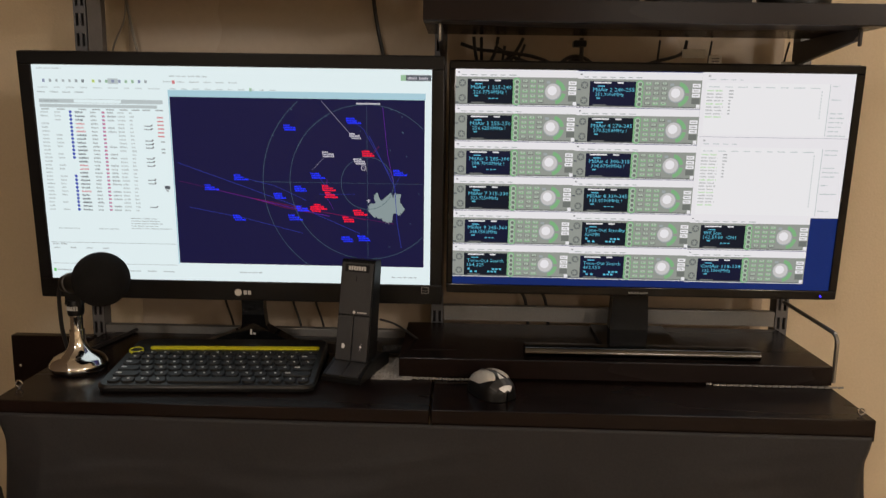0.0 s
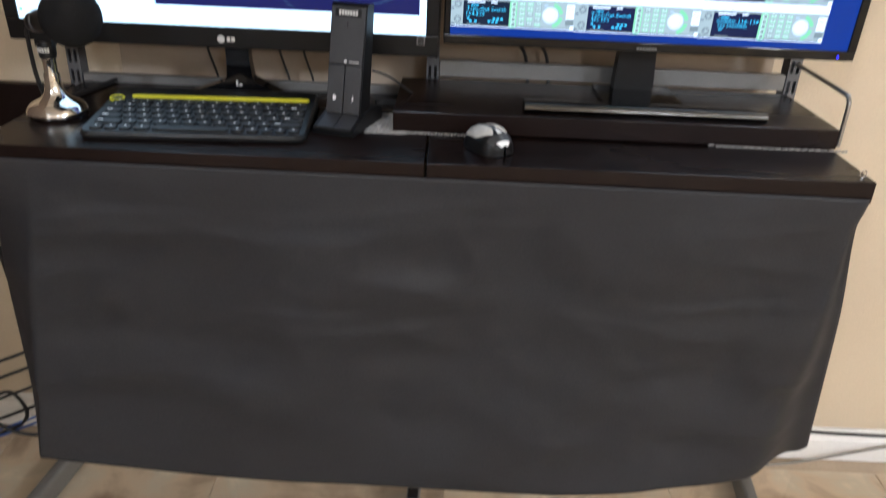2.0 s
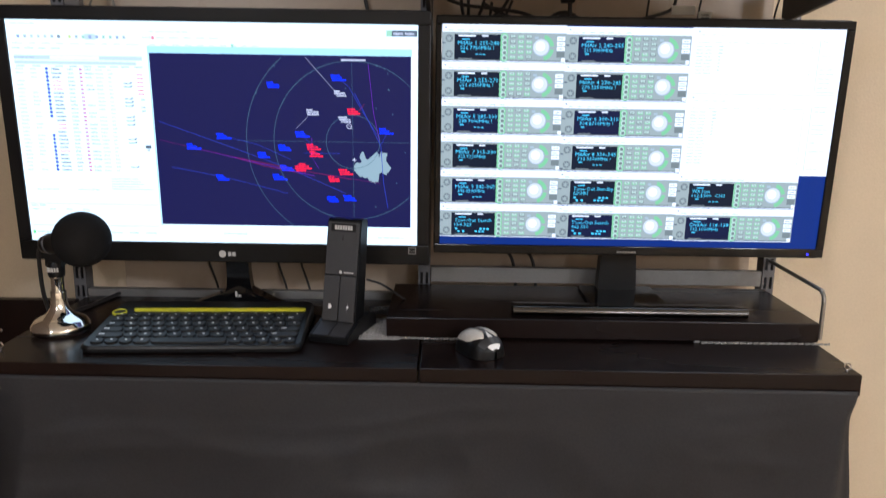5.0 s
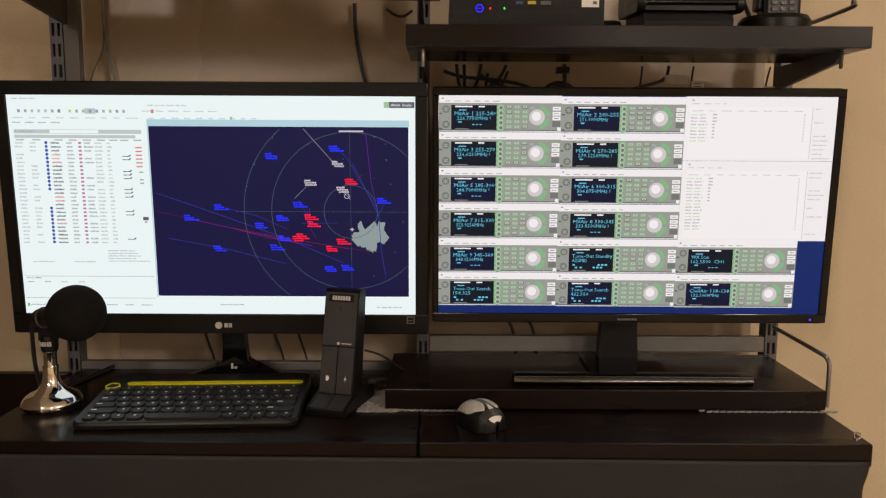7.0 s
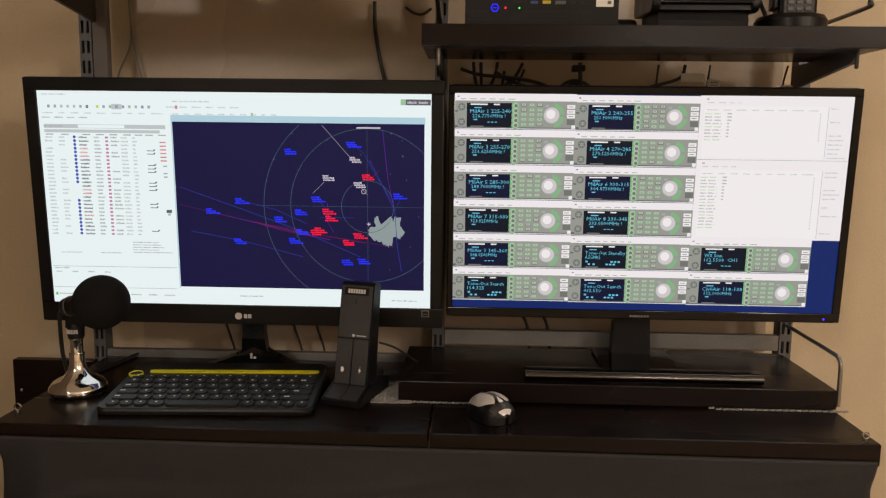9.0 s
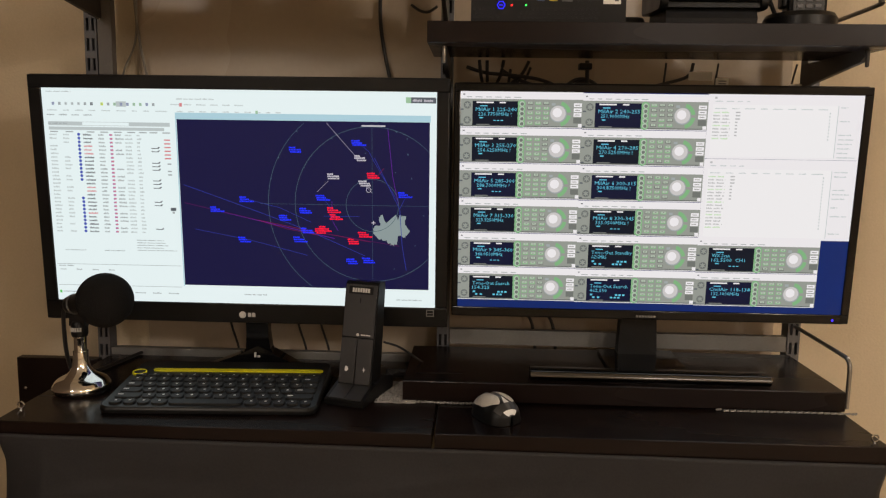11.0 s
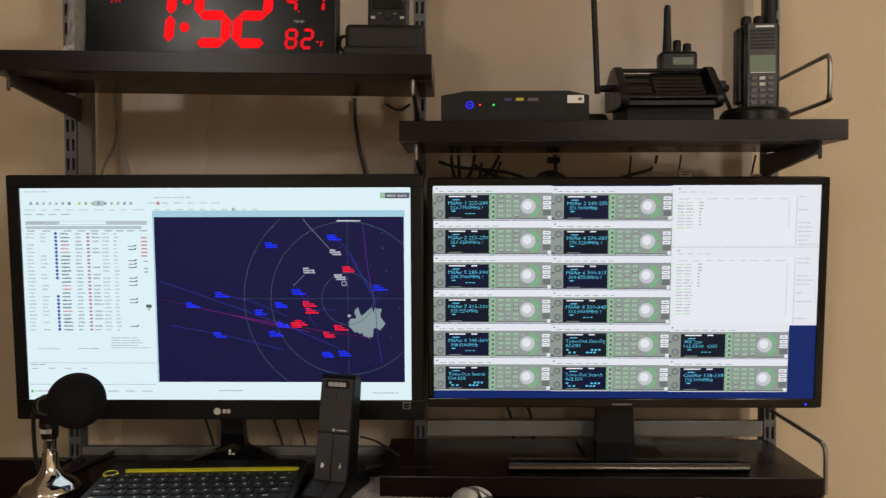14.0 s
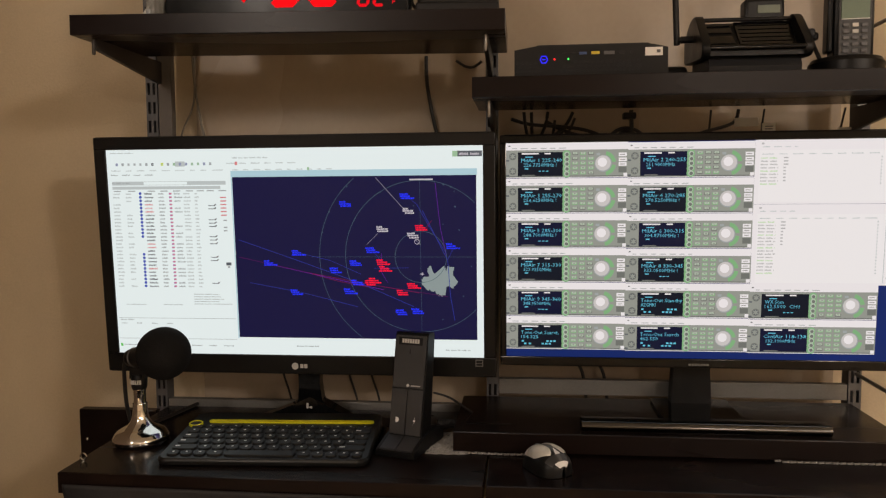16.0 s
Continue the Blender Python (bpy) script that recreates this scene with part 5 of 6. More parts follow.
cl.box(0.072, 0.094, -0.004, 0.018, 0.056, 0.069, bevel=0.003)
cl.box(0.090, 0.099, -0.002, 0.014, 0.053, 0.064, bevel=0.003)
cl.tube([(0.090, 0.004, 0.056), (0.094, 0.0, 0.042), (0.102, -0.006, 0.018), (0.106, -0.004, 0.004)], 0.0030, n=8, steps=6)
cl.build("side_plug", MATBLACK, dock)

LCDOFF = surface("grey_green_lcd", (0.15, 0.18, 0.14), 0.5, vary=0.05, scale=40, fine=200)
hr = thing("handheld_radio", "small black handheld radio with stub antenna in the dock", "radio", (0.388, 0.2165, SR + 0.054))
s = Shape()
s.box(-0.0275, 0.0275, -0.014, 0.014, 0.0, 0.062, bevel=0.005)
s.build("case", BLACK, hr)
s = Shape()
s.box(-0.0105, 0.0205, -0.0152, -0.0132, 0.0405, 0.0520, bevel=0.0008)
s.build("display", LCDOFF, hr)
for x, hh in ((0.0, 0.019), (0.0150, 0.014)):
    s = Shape()
    s.lathe([(0.0055, 0), (0.0062, 0.003), (0.0062, hh - 0.002), (0.0045, hh)], 0, Matrix.Translation((x, 0, 0.061)), 16)
    s.build("knob", MATBLACK, hr)
s = Shape()
s.lathe([(0.0072, 0), (0.0066, 0.012), (0.0058, 0.030), (0.0050, 0.062), (0.0052, 0.067), (0.0036, 0.071)], 0, Matrix.Translation((-0.0145, 0, 0.061)), 16)
s.build("antenna", MATBLACK, hr)

ch = thing("radio_charger", "low round-fronted black charger cup on the shelf", "charger", (0.4915, 0.185, SR))
s = Shape()
s.prism([(0.048 * math.cos(a) * (1 if math.sin(a) < 0 else 1), 0.048 * math.sin(a)) for a in (2 * math.pi * i / 36 for i in range(36))], 0.0005, 0.018, 0, None, True)
s.lathe([(0.048, 0.018), (0.044, 0.024), (0.036, 0.026)], 0, None, 36)
s.build("cup", BLACK, ch)
big = thing("handheld_radio", "tall black handheld radio with keypad and green display in a charger", "radio", (0.4945, 0.180, SR + 0.022), -4)
big.scale = (0.97, 0.97, 0.93)
s = Shape()
s.box(-0.0265, 0.0265, -0.017, 0.016, 0.0, 0.133, bevel=0.005)
s.box(-0.033, -0.024, -0.010, 0.014, 0.012, 0.128, bevel=0.003)
s.build("case", BLACK, big)
s = Shape()
s.box(-0.0215, 0.0215, -0.0190, -0.0155, 0.004, 0.132, bevel=0.0015)
s.build("front", CHARCOAL, big)
for i in range(6):
    s = Shape()
    s.box(-0.0175, 0.0175, -0.0200, -0.0180, 0.093 + 0.0052 * i, 0.0958 + 0.0052 * i)
    s.build("grille_bar", MATBLACK, big)
s = Shape()
s.box(-0.0185, 0.0185, -0.0203, -0.0180, 0.057, 0.0835, bevel=0.0008)
s.build("display", surface("green_lcd", (0.15, 0.21, 0.15), 0.5, vary=0.05, scale=40, fine=200), big)
s = Shape()
s.box(-0.018, 0.018, -0.0206, -0.0185, 0.0560, 0.0572)
s.build("trim_line", LEGEND, big)
s = Shape()
s.box(-0.010, 0.016, -0.0203, -0.0185, 0.1255, 0.1280)
s.build("maker_bar", LEGEND, big)
for row in range(5):
    for cidx in range(3):
        s = Shape()
        x, z = -0.012 + 0.012 * cidx, 0.048 - 0.0092 * row
        s.box(x - 0.0042, x + 0.0042, -0.0210, -0.0185, z - 0.0028, z + 0.0028, bevel=0.0009)
        s.build("keypad_key", GREYPLASTIC if row > 1 or cidx != 1 else SILVER, big)
for x, hh in ((-0.018, 0.016), (0.0, 0.016)):
    s = Shape()
    s.lathe([(0.0066, 0), (0.0078, 0.003), (0.0078, hh - 0.003), (0.0055, hh)], 0, Matrix.Translation((x, 0, 0.131)), 18)
    s.build("knob", MATBLACK, big)
s = Shape()
s.lathe([(0.0088, 0), (0.0088, 0.02), (0.0075, 0.05), (0.0060, 0.14), (0.004, 0.145)], 0, Matrix.Translation((0.0175, 0.002, 0.131)), 18)
s.build("antenna", MATBLACK, big)
ad = thing("power_adapter", "low black rounded power adapter behind the dock", "adapter", (0.262, 0.235, SR))
s = Shape()
s.box(-0.036, 0.022, -0.035, 0.035, 0.0005, 0.024, bevel=0.008, segments=3)
s.build("case", MATBLACK, ad)

# digital clock
REDLIT = glow("red_digit", (1.0, 0.0, 0.004), 1.15)
DIMRED = glow("red_small_digit", (0.95, 0.0, 0.01), 0.8)
clock = thing("digital_clock", "wide black digital wall clock with large red digits", "clock", (0, 0, 0))
on_clock_shelf(clock, -0.2855, 0.150)
s = Shape()
s.box(-0.1765, 0.1765, -0.018, 0.014, 0.0005, 0.160, bevel=0.003)
s.build("case", BLACK, clock)
s = Shape()
s.box(-0.1735, 0.1735, -0.0195, -0.0178, 0.003, 0.157)
s.build("front_glass", surface("dark_clock_glass", (0.0022, 0.0020, 0.0020), 0.22, vary=0.1, scale=10, fine=200, spec=0.12), clock)
SEG = {"0": "abcdef", "1": "bc", "2": "abged", "4": "fgbc", "5": "afgcd", "8": "abcdefg", "9": "abcfgd", "F": "aefg"}


def digit(name, ch_, x, z, h, w, t, mat, slant=0.09):
    """A seven-segment digit: each lit bar a small bevelled slab."""
    m = Matrix(((1, slant, 0, x), (0, 0, -1, -0.0197), (0, 1, 0, z), (0, 0, 0, 1)))
    g, hh = t * 0.06, h / 2

    def bar_h(s, cy):
        a, b = t / 2 + g, w - t / 2 - g
        s.prism([(a, cy), (a + t / 2, cy - t / 2), (b - t / 2, cy - t / 2), (b, cy), (b - t / 2, cy + t / 2), (a + t / 2, cy + t / 2)], 0, 0.0005)

    def bar_v(s, cx, y0, y1):
        a, b = y0 + g, y1 - g
        s.prism([(cx, a), (cx + t / 2, a + t / 2), (cx + t / 2, b - t / 2), (cx, b), (cx - t / 2, b - t / 2), (cx - t / 2, a + t / 2)], 0, 0.0005)

    for q in SEG[ch_]:
        s = Shape(m)
        if q in "agd":
            bar_h(s, {"a": h - t / 2, "g": hh, "d": t / 2}[q])
        else:
            bar_v(s, w - t / 2 if q in "bc" else t / 2, hh if q in "bf" else t / 2, h - t / 2 if q in "bf" else hh)
        s.build(name, mat, clock)


digit("digit_bar", "1", -0.105, 0.012, 0.090, 0.052, 0.0135, REDLIT)
digit("digit_bar", "5", -0.0275, 0.012, 0.090, 0.0535, 0.0135, REDLIT)
digit("digit_bar", "2", 0.0285, 0.012, 0.090, 0.0535, 0.0135, REDLIT)
for z in (0.040, 0.078):
    s = Shape()
    s.lathe([(0.0068, 0), (0.0068, 0.0006)], 0, pose(-0.040 + 0.09 * z, -0.0197, z, 90), 16)
    s.build("colon_dot", REDLIT, clock)
for ch_, x, z, h in (("8", 0.103, 0.011, 0.029), ("2", 0.1255, 0.011, 0.029), ("4", 0.103, 0.062, 0.029), ("1", 0.141, 0.062, 0.029), ("F", 0.153, 0.0135, 0.009)):
    digit("small_digit_bar", ch_, x, z, h, h * 0.62, h * 0.155, DIMRED)
s = Shape()
s.lathe([(0.0014, 0), (0.0014, 0.0006)], 0, pose(0.1235, -0.0197, 0.0635, 90), 10)
s.lathe([(0.0016, 0), (0.0016, 0.0006)], 0, pose(0.1500, -0.0197, 0.0215, 90), 10)
s.build("degree_dot", DIMRED, clock)
wr = Shape(Matrix(((1, 0, 0, 0), (0, 0, -1, -0.0202), (0, 1, 0, 0), (0, 0, 0, 1))))
letters(wr, "TEMP", 0.124, 0.0475, 0.0035, 0, 0.0, 0.015, None, True)
wr.build("caption", PALE, clock)
wr = Shape(Matrix(((1, 0, 0, 0), (0, 0, -1, -0.0202), (0, 1, 0, 0), (0, 0, 0, 1))))
letters(wr, "PM", -0.133, 0.073, 0.006, 0, 0.0, 0.013, None, True)
wr.build("caption", DIMRED, clock)

WRAP = surface("grey_clouded_plastic", (0.20, 0.20, 0.19), 0.28, vary=0.4, scale=40, fine=260, stretch=(1, 1, 0.25), bump=0.4)
pk = thing("plastic_pack", "crumpled grey plastic pack leaning beside the clock", "packaging", (0, 0, 0))
on_clock_shelf(pk, -0.478, 0.150)
s = Shape()
n, m_ = 8, 14
vs, fs = [], []
for j in range(m_ + 1):
    z = 0.0005 + 0.150 * j / m_
    for i in range(n):
        a = 2 * math.pi * i / n + 0.4
        r = 1 + 0.16 * noise.noise(Vector((math.cos(a) * 1.4, math.sin(a) * 1.4, z * 45)))
        vs.append((0.0145 * r * math.cos(a) + 0.006 * j / m_ - 0.001, 0.030 * r * math.sin(a), z))
for j in range(m_):
    fs += [(j * n + i, j * n + (i + 1) % n, (j + 1) * n + (i + 1) % n, (j + 1) * n + i) for i in range(n)]
fs += [tuple(range(n))[::-1], tuple(range(m_ * n, m_ * n + n))]
s.add(vs, fs, 0, False)
s.build("pack", WRAP, pk)
s = Shape()
s.prism([(-0.034, 0.0005), (-0.012, 0.0005), (-0.012, 0.030)], -0.001, 0.001, 0, UPRIGHT)
s.build("paper_flap", WHITE, pk)

tr = thing("radio_charger", "charcoal charger tray with rounded edges on the shelf", "charger", (0, 0, 0))
on_clock_shelf(tr, -0.042, 0.165)
s = Shape()
s.box(-0.0555, 0.0555, -0.035, 0.036, 0.010, 0.048, bevel=0.007, segments=3)
s.box(-0.0575, 0.0575, -0.038, 0.036, 0.0005, 0.016, bevel=0.003)
s.build("tray", surface("dark_umber_plastic", (0.0115, 0.0100, 0.0095), 0.5, vary=0.12, scale=30, fine=800, bump=0.06, spec=0.3), tr)
s = Shape()
s.tube([(-0.056, -0.01, 0.036), (-0.064, -0.01, 0.034), (-0.066, -0.01, 0.022), (-0.058, -0.01, 0.010)], 0.0024, n=8, steps=5)
s.build("loop", BLACK, tr)
pg = thing("pager", "small black radio with screen and buttons in the charger", "radio", (0, 0, 0))
on_clock_shelf(pg, -0.039, 0.165, 0.040)
s = Shape()
s.box(-0.029, 0.029, -0.013, 0.013, 0, 0.090, bevel=0.004)
s.build("case", BLACK, pg)
s = Shape()
s.box(-0.022, 0.022, -0.0145, -0.0125, 0.034, 0.070, bevel=0.001)
s.build("screen", GLOSS, pg)
for x in (-0.021, -0.012, 0.010, 0.020):
    s = Shape()
    s.box(x - 0.003, x + 0.003, -0.0148, -0.0128, 0.020 if abs(x) > 0.015 else 0.026, 0.024 if abs(x) > 0.015 else 0.029, bevel=0.0008)
    s.build("button", GREYPLASTIC if abs(x) < 0.015 else PALE, pg)
s = Shape()
s.lathe([(0.0055, 0), (0.0055, 0.002), (0.004, 0.003)], 0, pose(0, -0.0128, 0.024, 90), 16)
s.build("navigation_key", MATBLACK, pg)

# ---- cables ----
def cable(label, pts, r=0.0026, mat=RUBBER, group="loose cables"):
    s = Shape()
    s.tube(pts, r, n=8, steps=7)
    return tagged(s.build("cable", mat), label, "cable", group)


YC = 0.315
for x0, x1, y0 in ((0.050, 0.058, 0.30), (0.062, 0.064, 0.305), (0.088, 0.075, 0.30), (0.128, 0.090, 0.31)):
    cable("black cable hanging behind the television", [(x0, y0, 1.236), (x0 + 0.3 * (x1 - x0), y0, 1.215), (x1, y0 + 0.01, 1.185), (x1 + 0.006, y0 + 0.015, 1.12)], 0.0027)
cable("black cable sagging under the shelf", [(0.086, YC, 1.222), (0.110, YC, 1.209), (0.140, YC, 1.199), (0.170, YC, 1.199), (0.200, YC, 1.190), (0.225, YC, 1.170), (0.24, YC, 1.13)], 0.0030)
cable("black cable looped behind the television", [(0.170, YC - 0.01, 1.15), (0.182, YC - 0.01, 1.190), (0.200, YC - 0.01, 1.207), (0.222, YC - 0.01, 1.207), (0.240, YC - 0.01, 1.190), (0.255, YC - 0.01, 1.15)], 0.0030)
cable("black cable looped behind the television", [(0.185, YC, 1.15), (0.195, YC, 1.182), (0.213, YC, 1.196), (0.232, YC, 1.183), (0.238, YC, 1.15)], 0.0040)
for k in range(4):
    dx, dz = 0.006 * k - 0.009, 0.005 * k - 0.006
    cable("black cable coiled in a loop behind the television", [(0.172 + dx, YC - 0.012 + 0.006 * k, 1.14), (0.186 + dx, YC - 0.012 + 0.006 * k, 1.180 + dz), (0.205 + dx, YC - 0.010 + 0.006 * k, 1.200 + dz), (0.226 + dx, YC - 0.008 + 0.006 * k, 1.194 + dz), (0.243 + dx, YC - 0.008 + 0.006 * k, 1.172 + dz), (0.250 + dx, YC - 0.008 + 0.006 * k, 1.14)], 0.0030)
cable("black cable drooping from the shelf to the screen's back", [(0.030, YC - 0.01, 1.226), (0.060, YC - 0.012, 1.217), (0.105, YC - 0.012, 1.213), (0.150, YC - 0.010, 1.206), (0.176, YC - 0.008, 1.190), (0.186, YC - 0.005, 1.14)], 0.0029)
cable("thin black cable crossing behind the television", [(0.132, YC + 0.01, 1.228), (0.122, YC + 0.01, 1.206), (0.104, YC + 0.01, 1.186), (0.098, YC + 0.01, 1.13)], 0.0022)
cable("black cable slanting behind the television", [(0.118, YC, 1.216), (0.108, YC, 1.200), (0.092, YC, 1.175), (0.080, YC, 1.13)], 0.0028)
cable("black cable slanting behind the television", [(0.100, YC + 0.01, 1.225), (0.095, YC + 0.01, 1.19), (0.083, YC + 0.01, 1.13)], 0.0024)
cable("black cable hanging from the shelf's underside", [(0.217, YC - 0.02, 1.236), (0.218, YC - 0.02, 1.20), (0.2175, YC - 0.02, 1.13)], 0.0034)
cable("black cable slanting up under the shelf", [(0.262, YC, 1.165), (0.290, YC, 1.187), (0.330, YC, 1.201), (0.376, YC, 1.215), (0.385, YC, 1.236)], 0.0027)
cable("thin dark cable hanging behind the television", [(0.343, YC, 1.236), (0.340, YC, 1.20), (0.333, YC, 1.12)], 0.0017)
cable("thin dark cable with a white tag", [(0.424, YC, 1.236), (0.420, YC, 1.20), (0.414, YC, 1.12)], 0.0015)
cable("thin dark cable with a white tag", [(0.545, YC, 1.236), (0.538, YC, 1.20), (0.530, YC, 1.12)], 0.0015)
for x, z, w in ((0.430, 1.207, 0.020), (0.543, 1.199, 0.020), (0.396, 1.216, 0.036)):
    tg = thing("cable_tag", "small white paper tag round a cable", "tag", (x, YC - 0.003, z), group="cable tags")
    s = Shape()
    s.box(-w / 2, w / 2, -0.0012, 0.0012, -0.0065, 0.0065, bevel=0.0005)
    for i in range(2 if w < 0.03 else 0):
        s.box(-w / 2 + 0.004, w / 2 - 0.004, -0.0018, -0.0011, -0.003 + 0.004 * i, -0.0015 + 0.004 * i, 1)
    s.build("paper", [WHITE, GREYPLASTIC], tg)
hub = thing("cable_clip", "small black cable clip under the shelf", "clip", (0.214, YC - 0.02, 1.222))
s = Shape()
s.box(-0.010, 0.010, -0.010, 0.010, 0, 0.0098, bevel=0.002)
s.build("clip", MATBLACK, hub)

YW = 0.396
cable("black cable hanging down the taupe board", [(-0.118, YW, 1.345), (-0.117, YW, 1.30), (-0.109, YW, 1.25), (-0.098, YW, 1.20), (-0.088, YW, 1.15), (-0.08, YW, 1.05), (-0.10, YW, 0.80)], 0.0032)
cable("short black cable sagging under the shelf", [(-0.066, YW, 1.336), (-0.050, YW, 1.326), (-0.036, YW, 1.325), (-0.022, YW, 1.334)], 0.0024)
cable("grey cable crossing behind the steel upright", [(-0.530, YW, 1.45), (-0.535, YW, 1.34), (-0.540, YW, 1.27), (-0.562, YW, 1.22), (-0.572, YW, 1.16), (-0.575, YW, 1.0)], 0.0017, GREYCABLE)
cable("grey cable crossing behind the steel upright", [(-0.540, YW, 1.45), (-0.538, YW, 1.33), (-0.530, YW, 1.26), (-0.518, YW, 1.20), (-0.505, YW, 1.15), (-0.50, YW, 1.0)], 0.0022, GREYCABLE)
for x in (-0.375, -0.255, -0.215):
    cable("thin black cable behind the monitor stand", [(x + 0.01, 0.375, 0.95), (x + 0.004, 0.375, 0.86), (x - 0.004, 0.375, 0.80), (x + 0.012, 0.370, 0.745), (x + 0.02, 0.37, 0.68)], 0.0019)
for dx in (0.0, 0.035):
    cable("black cable sagging below the television", [(0.105 + dx, 0.375, 0.92), (0.112 + dx, 0.375, 0.85), (0.130 + dx, 0.372, 0.825), (0.150 + dx, 0.37, 0.80), (0.16 + dx, 0.37, 0.72)], 0.0028)
cable("dark cable lying along the baseboard", [(0.40, 0.375, FLOOR + 0.06), (0.70, 0.392, FLOOR + 0.083), (0.90, 0.395, FLOOR + 0.080), (1.02, 0.395, FLOOR + 0.082), (1.15, 0.395, FLOOR + 0.11), (1.4, 0.395, FLOOR + 0.16)], 0.0034)
cable("grey cable slanting down the baseboard", [(0.50, 0.34, FLOOR + 0.004), (0.78, 0.375, FLOOR + 0.012), (0.92, 0.390, FLOOR + 0.035), (1.05, 0.395, FLOOR + 0.062), (1.4, 0.395, FLOOR + 0.11)], 0.0030, GREYCABLE)
for z, mt, r in ((0.200, RUBBER, 0.0034), (0.165, RUBBER, 0.0034), (0.120, RUBBER, 0.0030), (0.075, RUBBER, 0.0034), (0.050, BLUECABLE, 0.0028), (0.036, BLUECABLE, 0.0028)):
    cable("blue cable looping beside the desk" if mt is BLUECABLE else "black cable looping beside the desk", [(-0.60, 0.345, z + 0.04), (-0.72, 0.325, z + 0.022), (-0.79, 0.300, z + 0.004), (-0.86, 0.29, z - 0.022), (-0.97, 0.30, max(z - 0.06, FLOOR + 0.008)), (-1.010, 0.33, FLOOR + 0.006)], r, mt)
cable("black cable looping beside the desk", [(-0.68, 0.31, 0.030), (-0.775, 0.285, 0.032), (-0.830, 0.275, 0.065), (-0.835, 0.280, 0.115), (-0.800, 0.290, 0.130), (-0.780, 0.295, 0.085), (-0.80, 0.30, 0.045), (-0.87, 0.31, 0.0)], 0.0036)
for i in range(4):
    cable("black cable hanging beside the desk's end", [(-0.62, 0.30, 0.36 - 0.03 * i), (-0.70, 0.29, 0.33 - 0.03 * i), (-0.745, 0.30, 0.37 - 0.025 * i), (-0.79, 0.34, 0.44)], 0.0032)

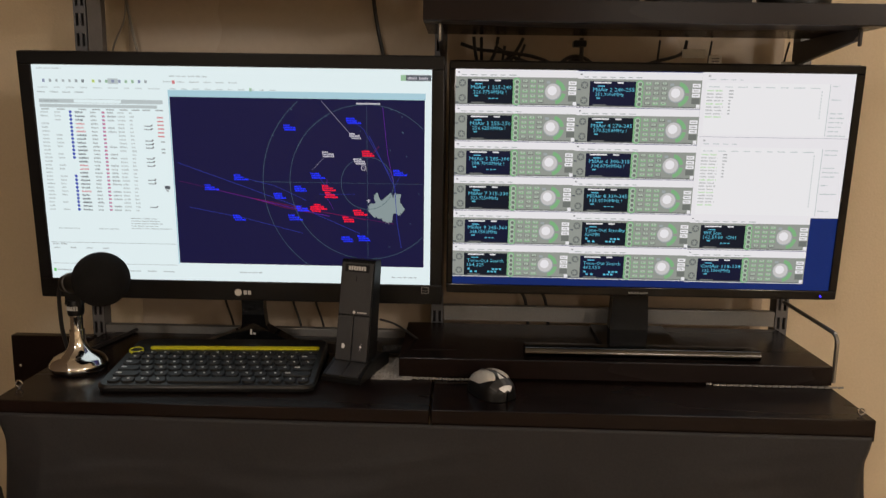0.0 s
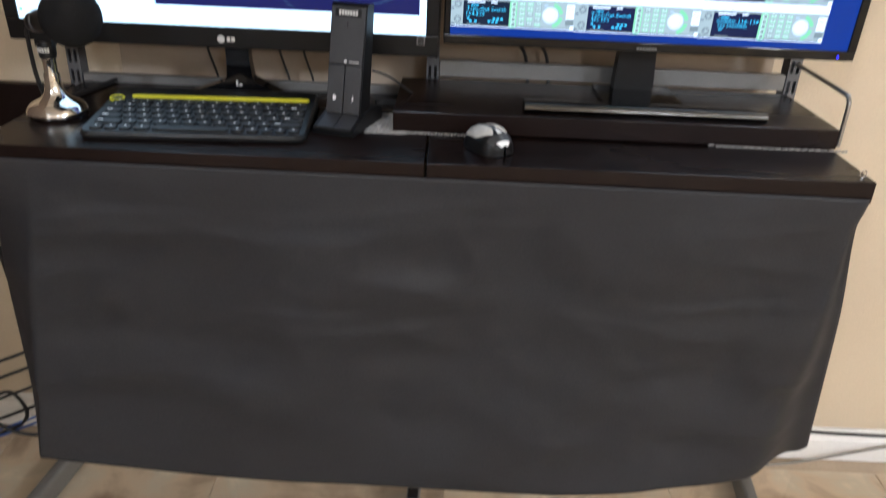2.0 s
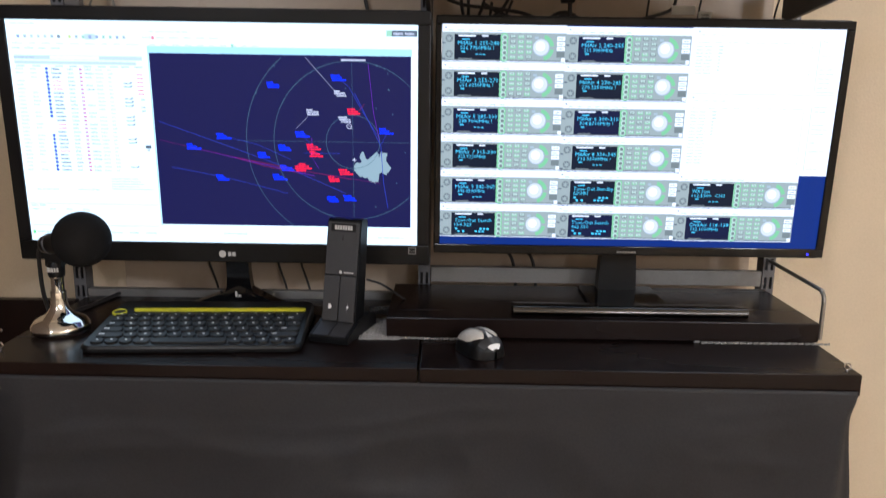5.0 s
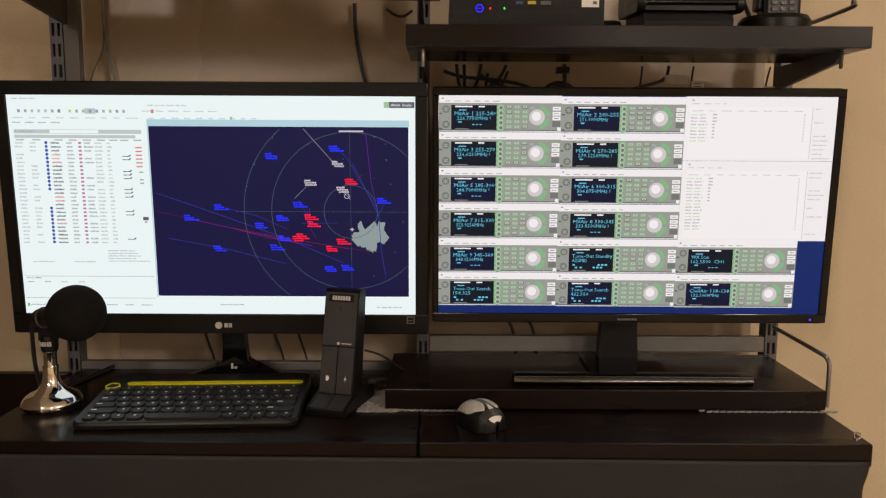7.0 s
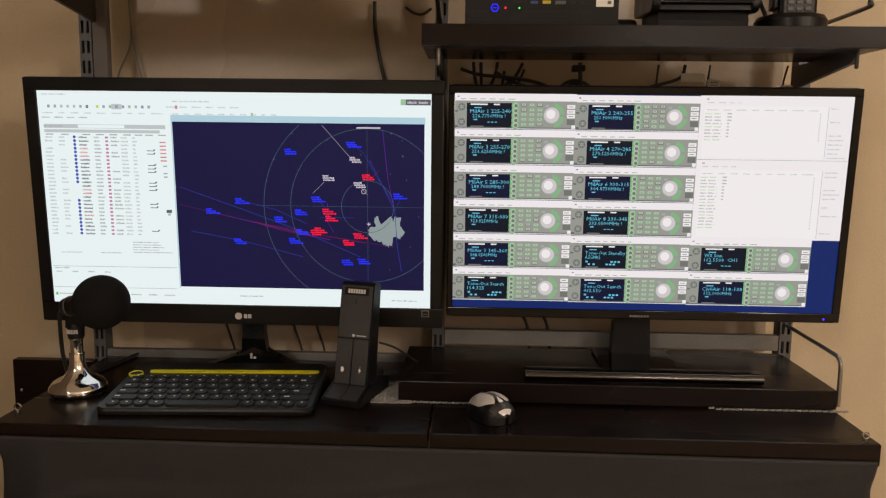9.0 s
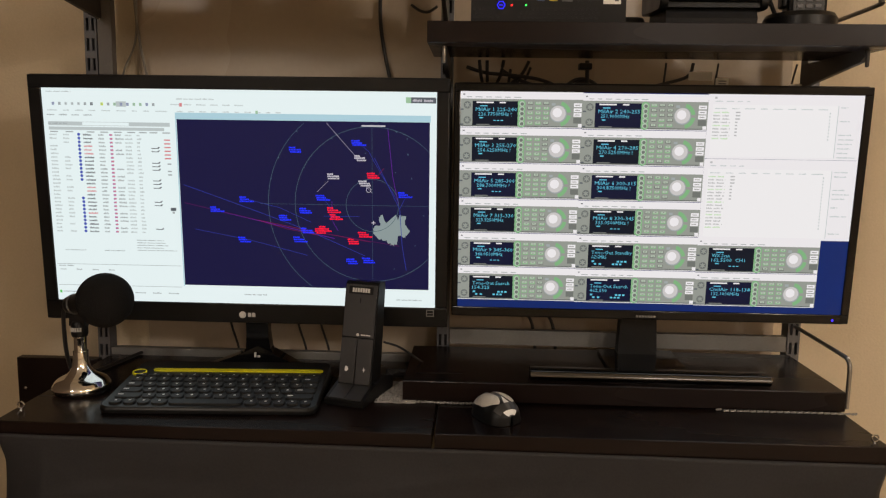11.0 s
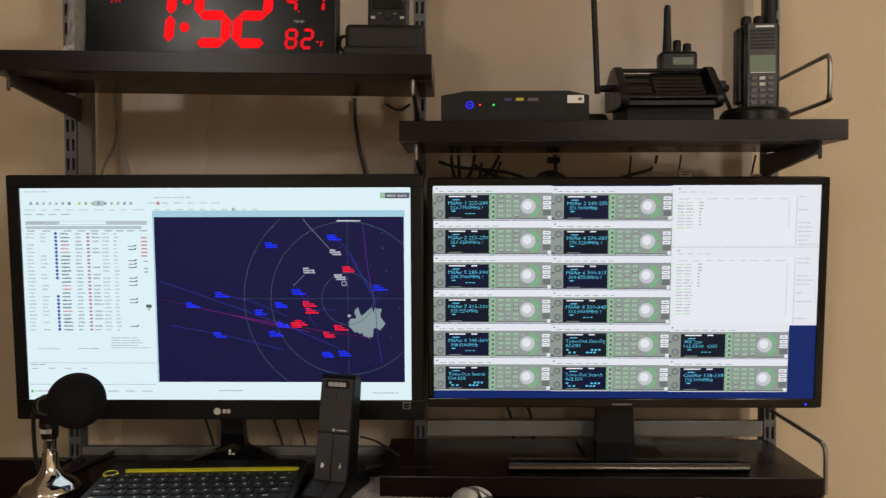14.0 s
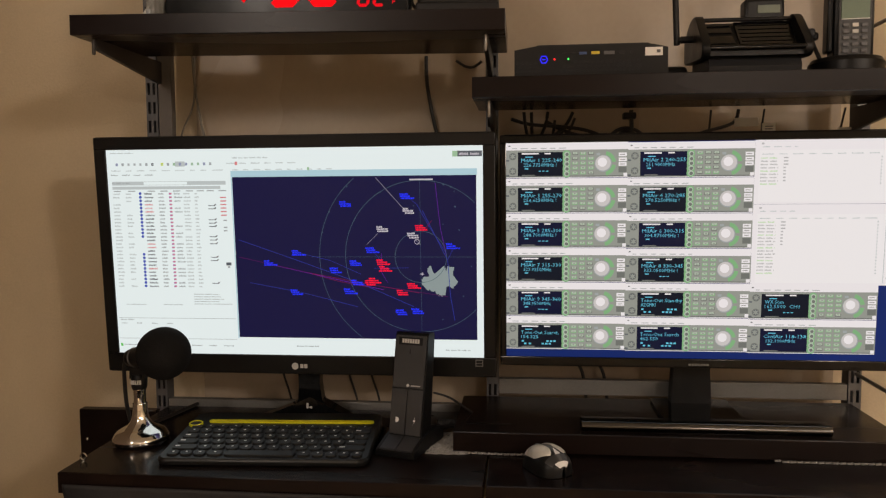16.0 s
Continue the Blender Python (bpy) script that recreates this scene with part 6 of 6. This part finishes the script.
# ---- floor tiles ----
def stone():
    m, nt, bsdf = mat_base("travertine_tile")
    n, l = nt.nodes, nt.links
    tc, oi = n.new("ShaderNodeTexCoord"), n.new("ShaderNodeObjectInfo")
    addv = n.new("ShaderNodeVectorMath")
    mul = n.new("ShaderNodeMath")
    mul.operation, mul.inputs[1].default_value = "MULTIPLY", 40.0
    l.new(oi.outputs["Random"], mul.inputs[0])
    l.new(tc.outputs["Object"], addv.inputs[0])
    l.new(mul.outputs[0], addv.inputs[1])
    warp = n.new("ShaderNodeTexNoise")
    warp.inputs["Scale"].default_value, warp.inputs["Detail"].default_value, warp.inputs["Distortion"].default_value = 6.5, 10.0, 0.5
    vor = n.new("ShaderNodeTexVoronoi")
    vor.inputs["Scale"].default_value = 4.5
    fine = n.new("ShaderNodeTexNoise")
    fine.inputs["Scale"].default_value, fine.inputs["Detail"].default_value = 55.0, 4.0
    for t in (warp, vor, fine):
        l.new(addv.outputs[0], t.inputs["Vector"])
    ramp = n.new("ShaderNodeValToRGB")
    ramp.color_ramp.elements[0].position, ramp.color_ramp.elements[0].color = 0.33, (0.27, 0.19, 0.122, 1)
    ramp.color_ramp.elements[1].position, ramp.color_ramp.elements[1].color = 0.66, (0.74, 0.60, 0.42, 1)
    mid = ramp.color_ramp.elements.new(0.48)
    mid.color = (0.57, 0.44, 0.295, 1)
    sage = ramp.color_ramp.elements.new(0.57)
    sage.color = (0.55, 0.47, 0.34, 1)
    l.new(warp.outputs["Fac"], ramp.inputs["Fac"])
    mix = n.new("ShaderNodeMix")
    mix.data_type, mix.blend_type = "RGBA", "MULTIPLY"
    mix.inputs["Factor"].default_value = 0.22
    l.new(ramp.outputs["Color"], mix.inputs[6])
    r2 = n.new("ShaderNodeValToRGB")
    r2.color_ramp.elements[0].color, r2.color_ramp.elements[1].color = (0.55, 0.55, 0.52, 1), (1, 1, 1, 1)
    sep = n.new("ShaderNodeSeparateColor")
    l.new(vor.outputs["Color"], sep.inputs[0])
    l.new(sep.outputs[0], r2.inputs["Fac"])
    l.new(r2.outputs["Color"], mix.inputs[7])
    l.new(mix.outputs[2], bsdf.inputs["Base Color"])
    bsdf.inputs["Roughness"].default_value = 0.38
    b = n.new("ShaderNodeBump")
    b.inputs["Strength"].default_value, b.inputs["Distance"].default_value = 0.15, 0.002
    l.new(fine.outputs["Fac"], b.inputs["Height"])
    l.new(b.outputs[0], bsdf.inputs["Normal"])
    return m


STONE = stone()
GROUT = surface("tan_grout", (0.46, 0.36, 0.25), 0.8, vary=0.1, scale=20, fine=300)
fl = Shape()
fl.box(XL - 0.12, XR + 0.12, YB - 0.12, WALL_Y + 0.12, FLOOR - 0.1, FLOOR - 0.003)
fl = fl.build("floor", GROUT)
fl["kind"] = "structure"
T = 0.46
tile = Shape()
a = T / 2 - 0.0006
o0, o1 = rounded(-a, a, -a, a, 0.004, 1), rounded(-a + 0.0015, a - 0.0015, -a + 0.0015, a - 0.0015, 0.004, 1)
cc = len(o0)
tile.add([(x, y, -0.006) for x, y in o0] + [(x, y, -0.0012) for x, y in o0] + [(x, y, 0) for x, y in o1], [(j * cc + i, j * cc + (i + 1) % cc, (j + 1) * cc + (i + 1) % cc, (j + 1) * cc + i) for j in range(2) for i in range(cc)], 0, True)
tile.add([(x, y, 0) for x, y in o1], [tuple(range(cc))], 0)
first = None
y = WALL_Y - 0.05 - T / 2
while y > YB:
    x = XL + T / 2 + 0.11
    while x < XR:
        if first is None:
            first = tile.build("tile", STONE, fl)
            ob = first
        else:
            ob = new("tile", first.data)
            ob.parent = fl
        ob.matrix_basis = pose(x, y, FLOOR, 0, 0, 90 * random.randrange(4))
        x += T
    y -= T
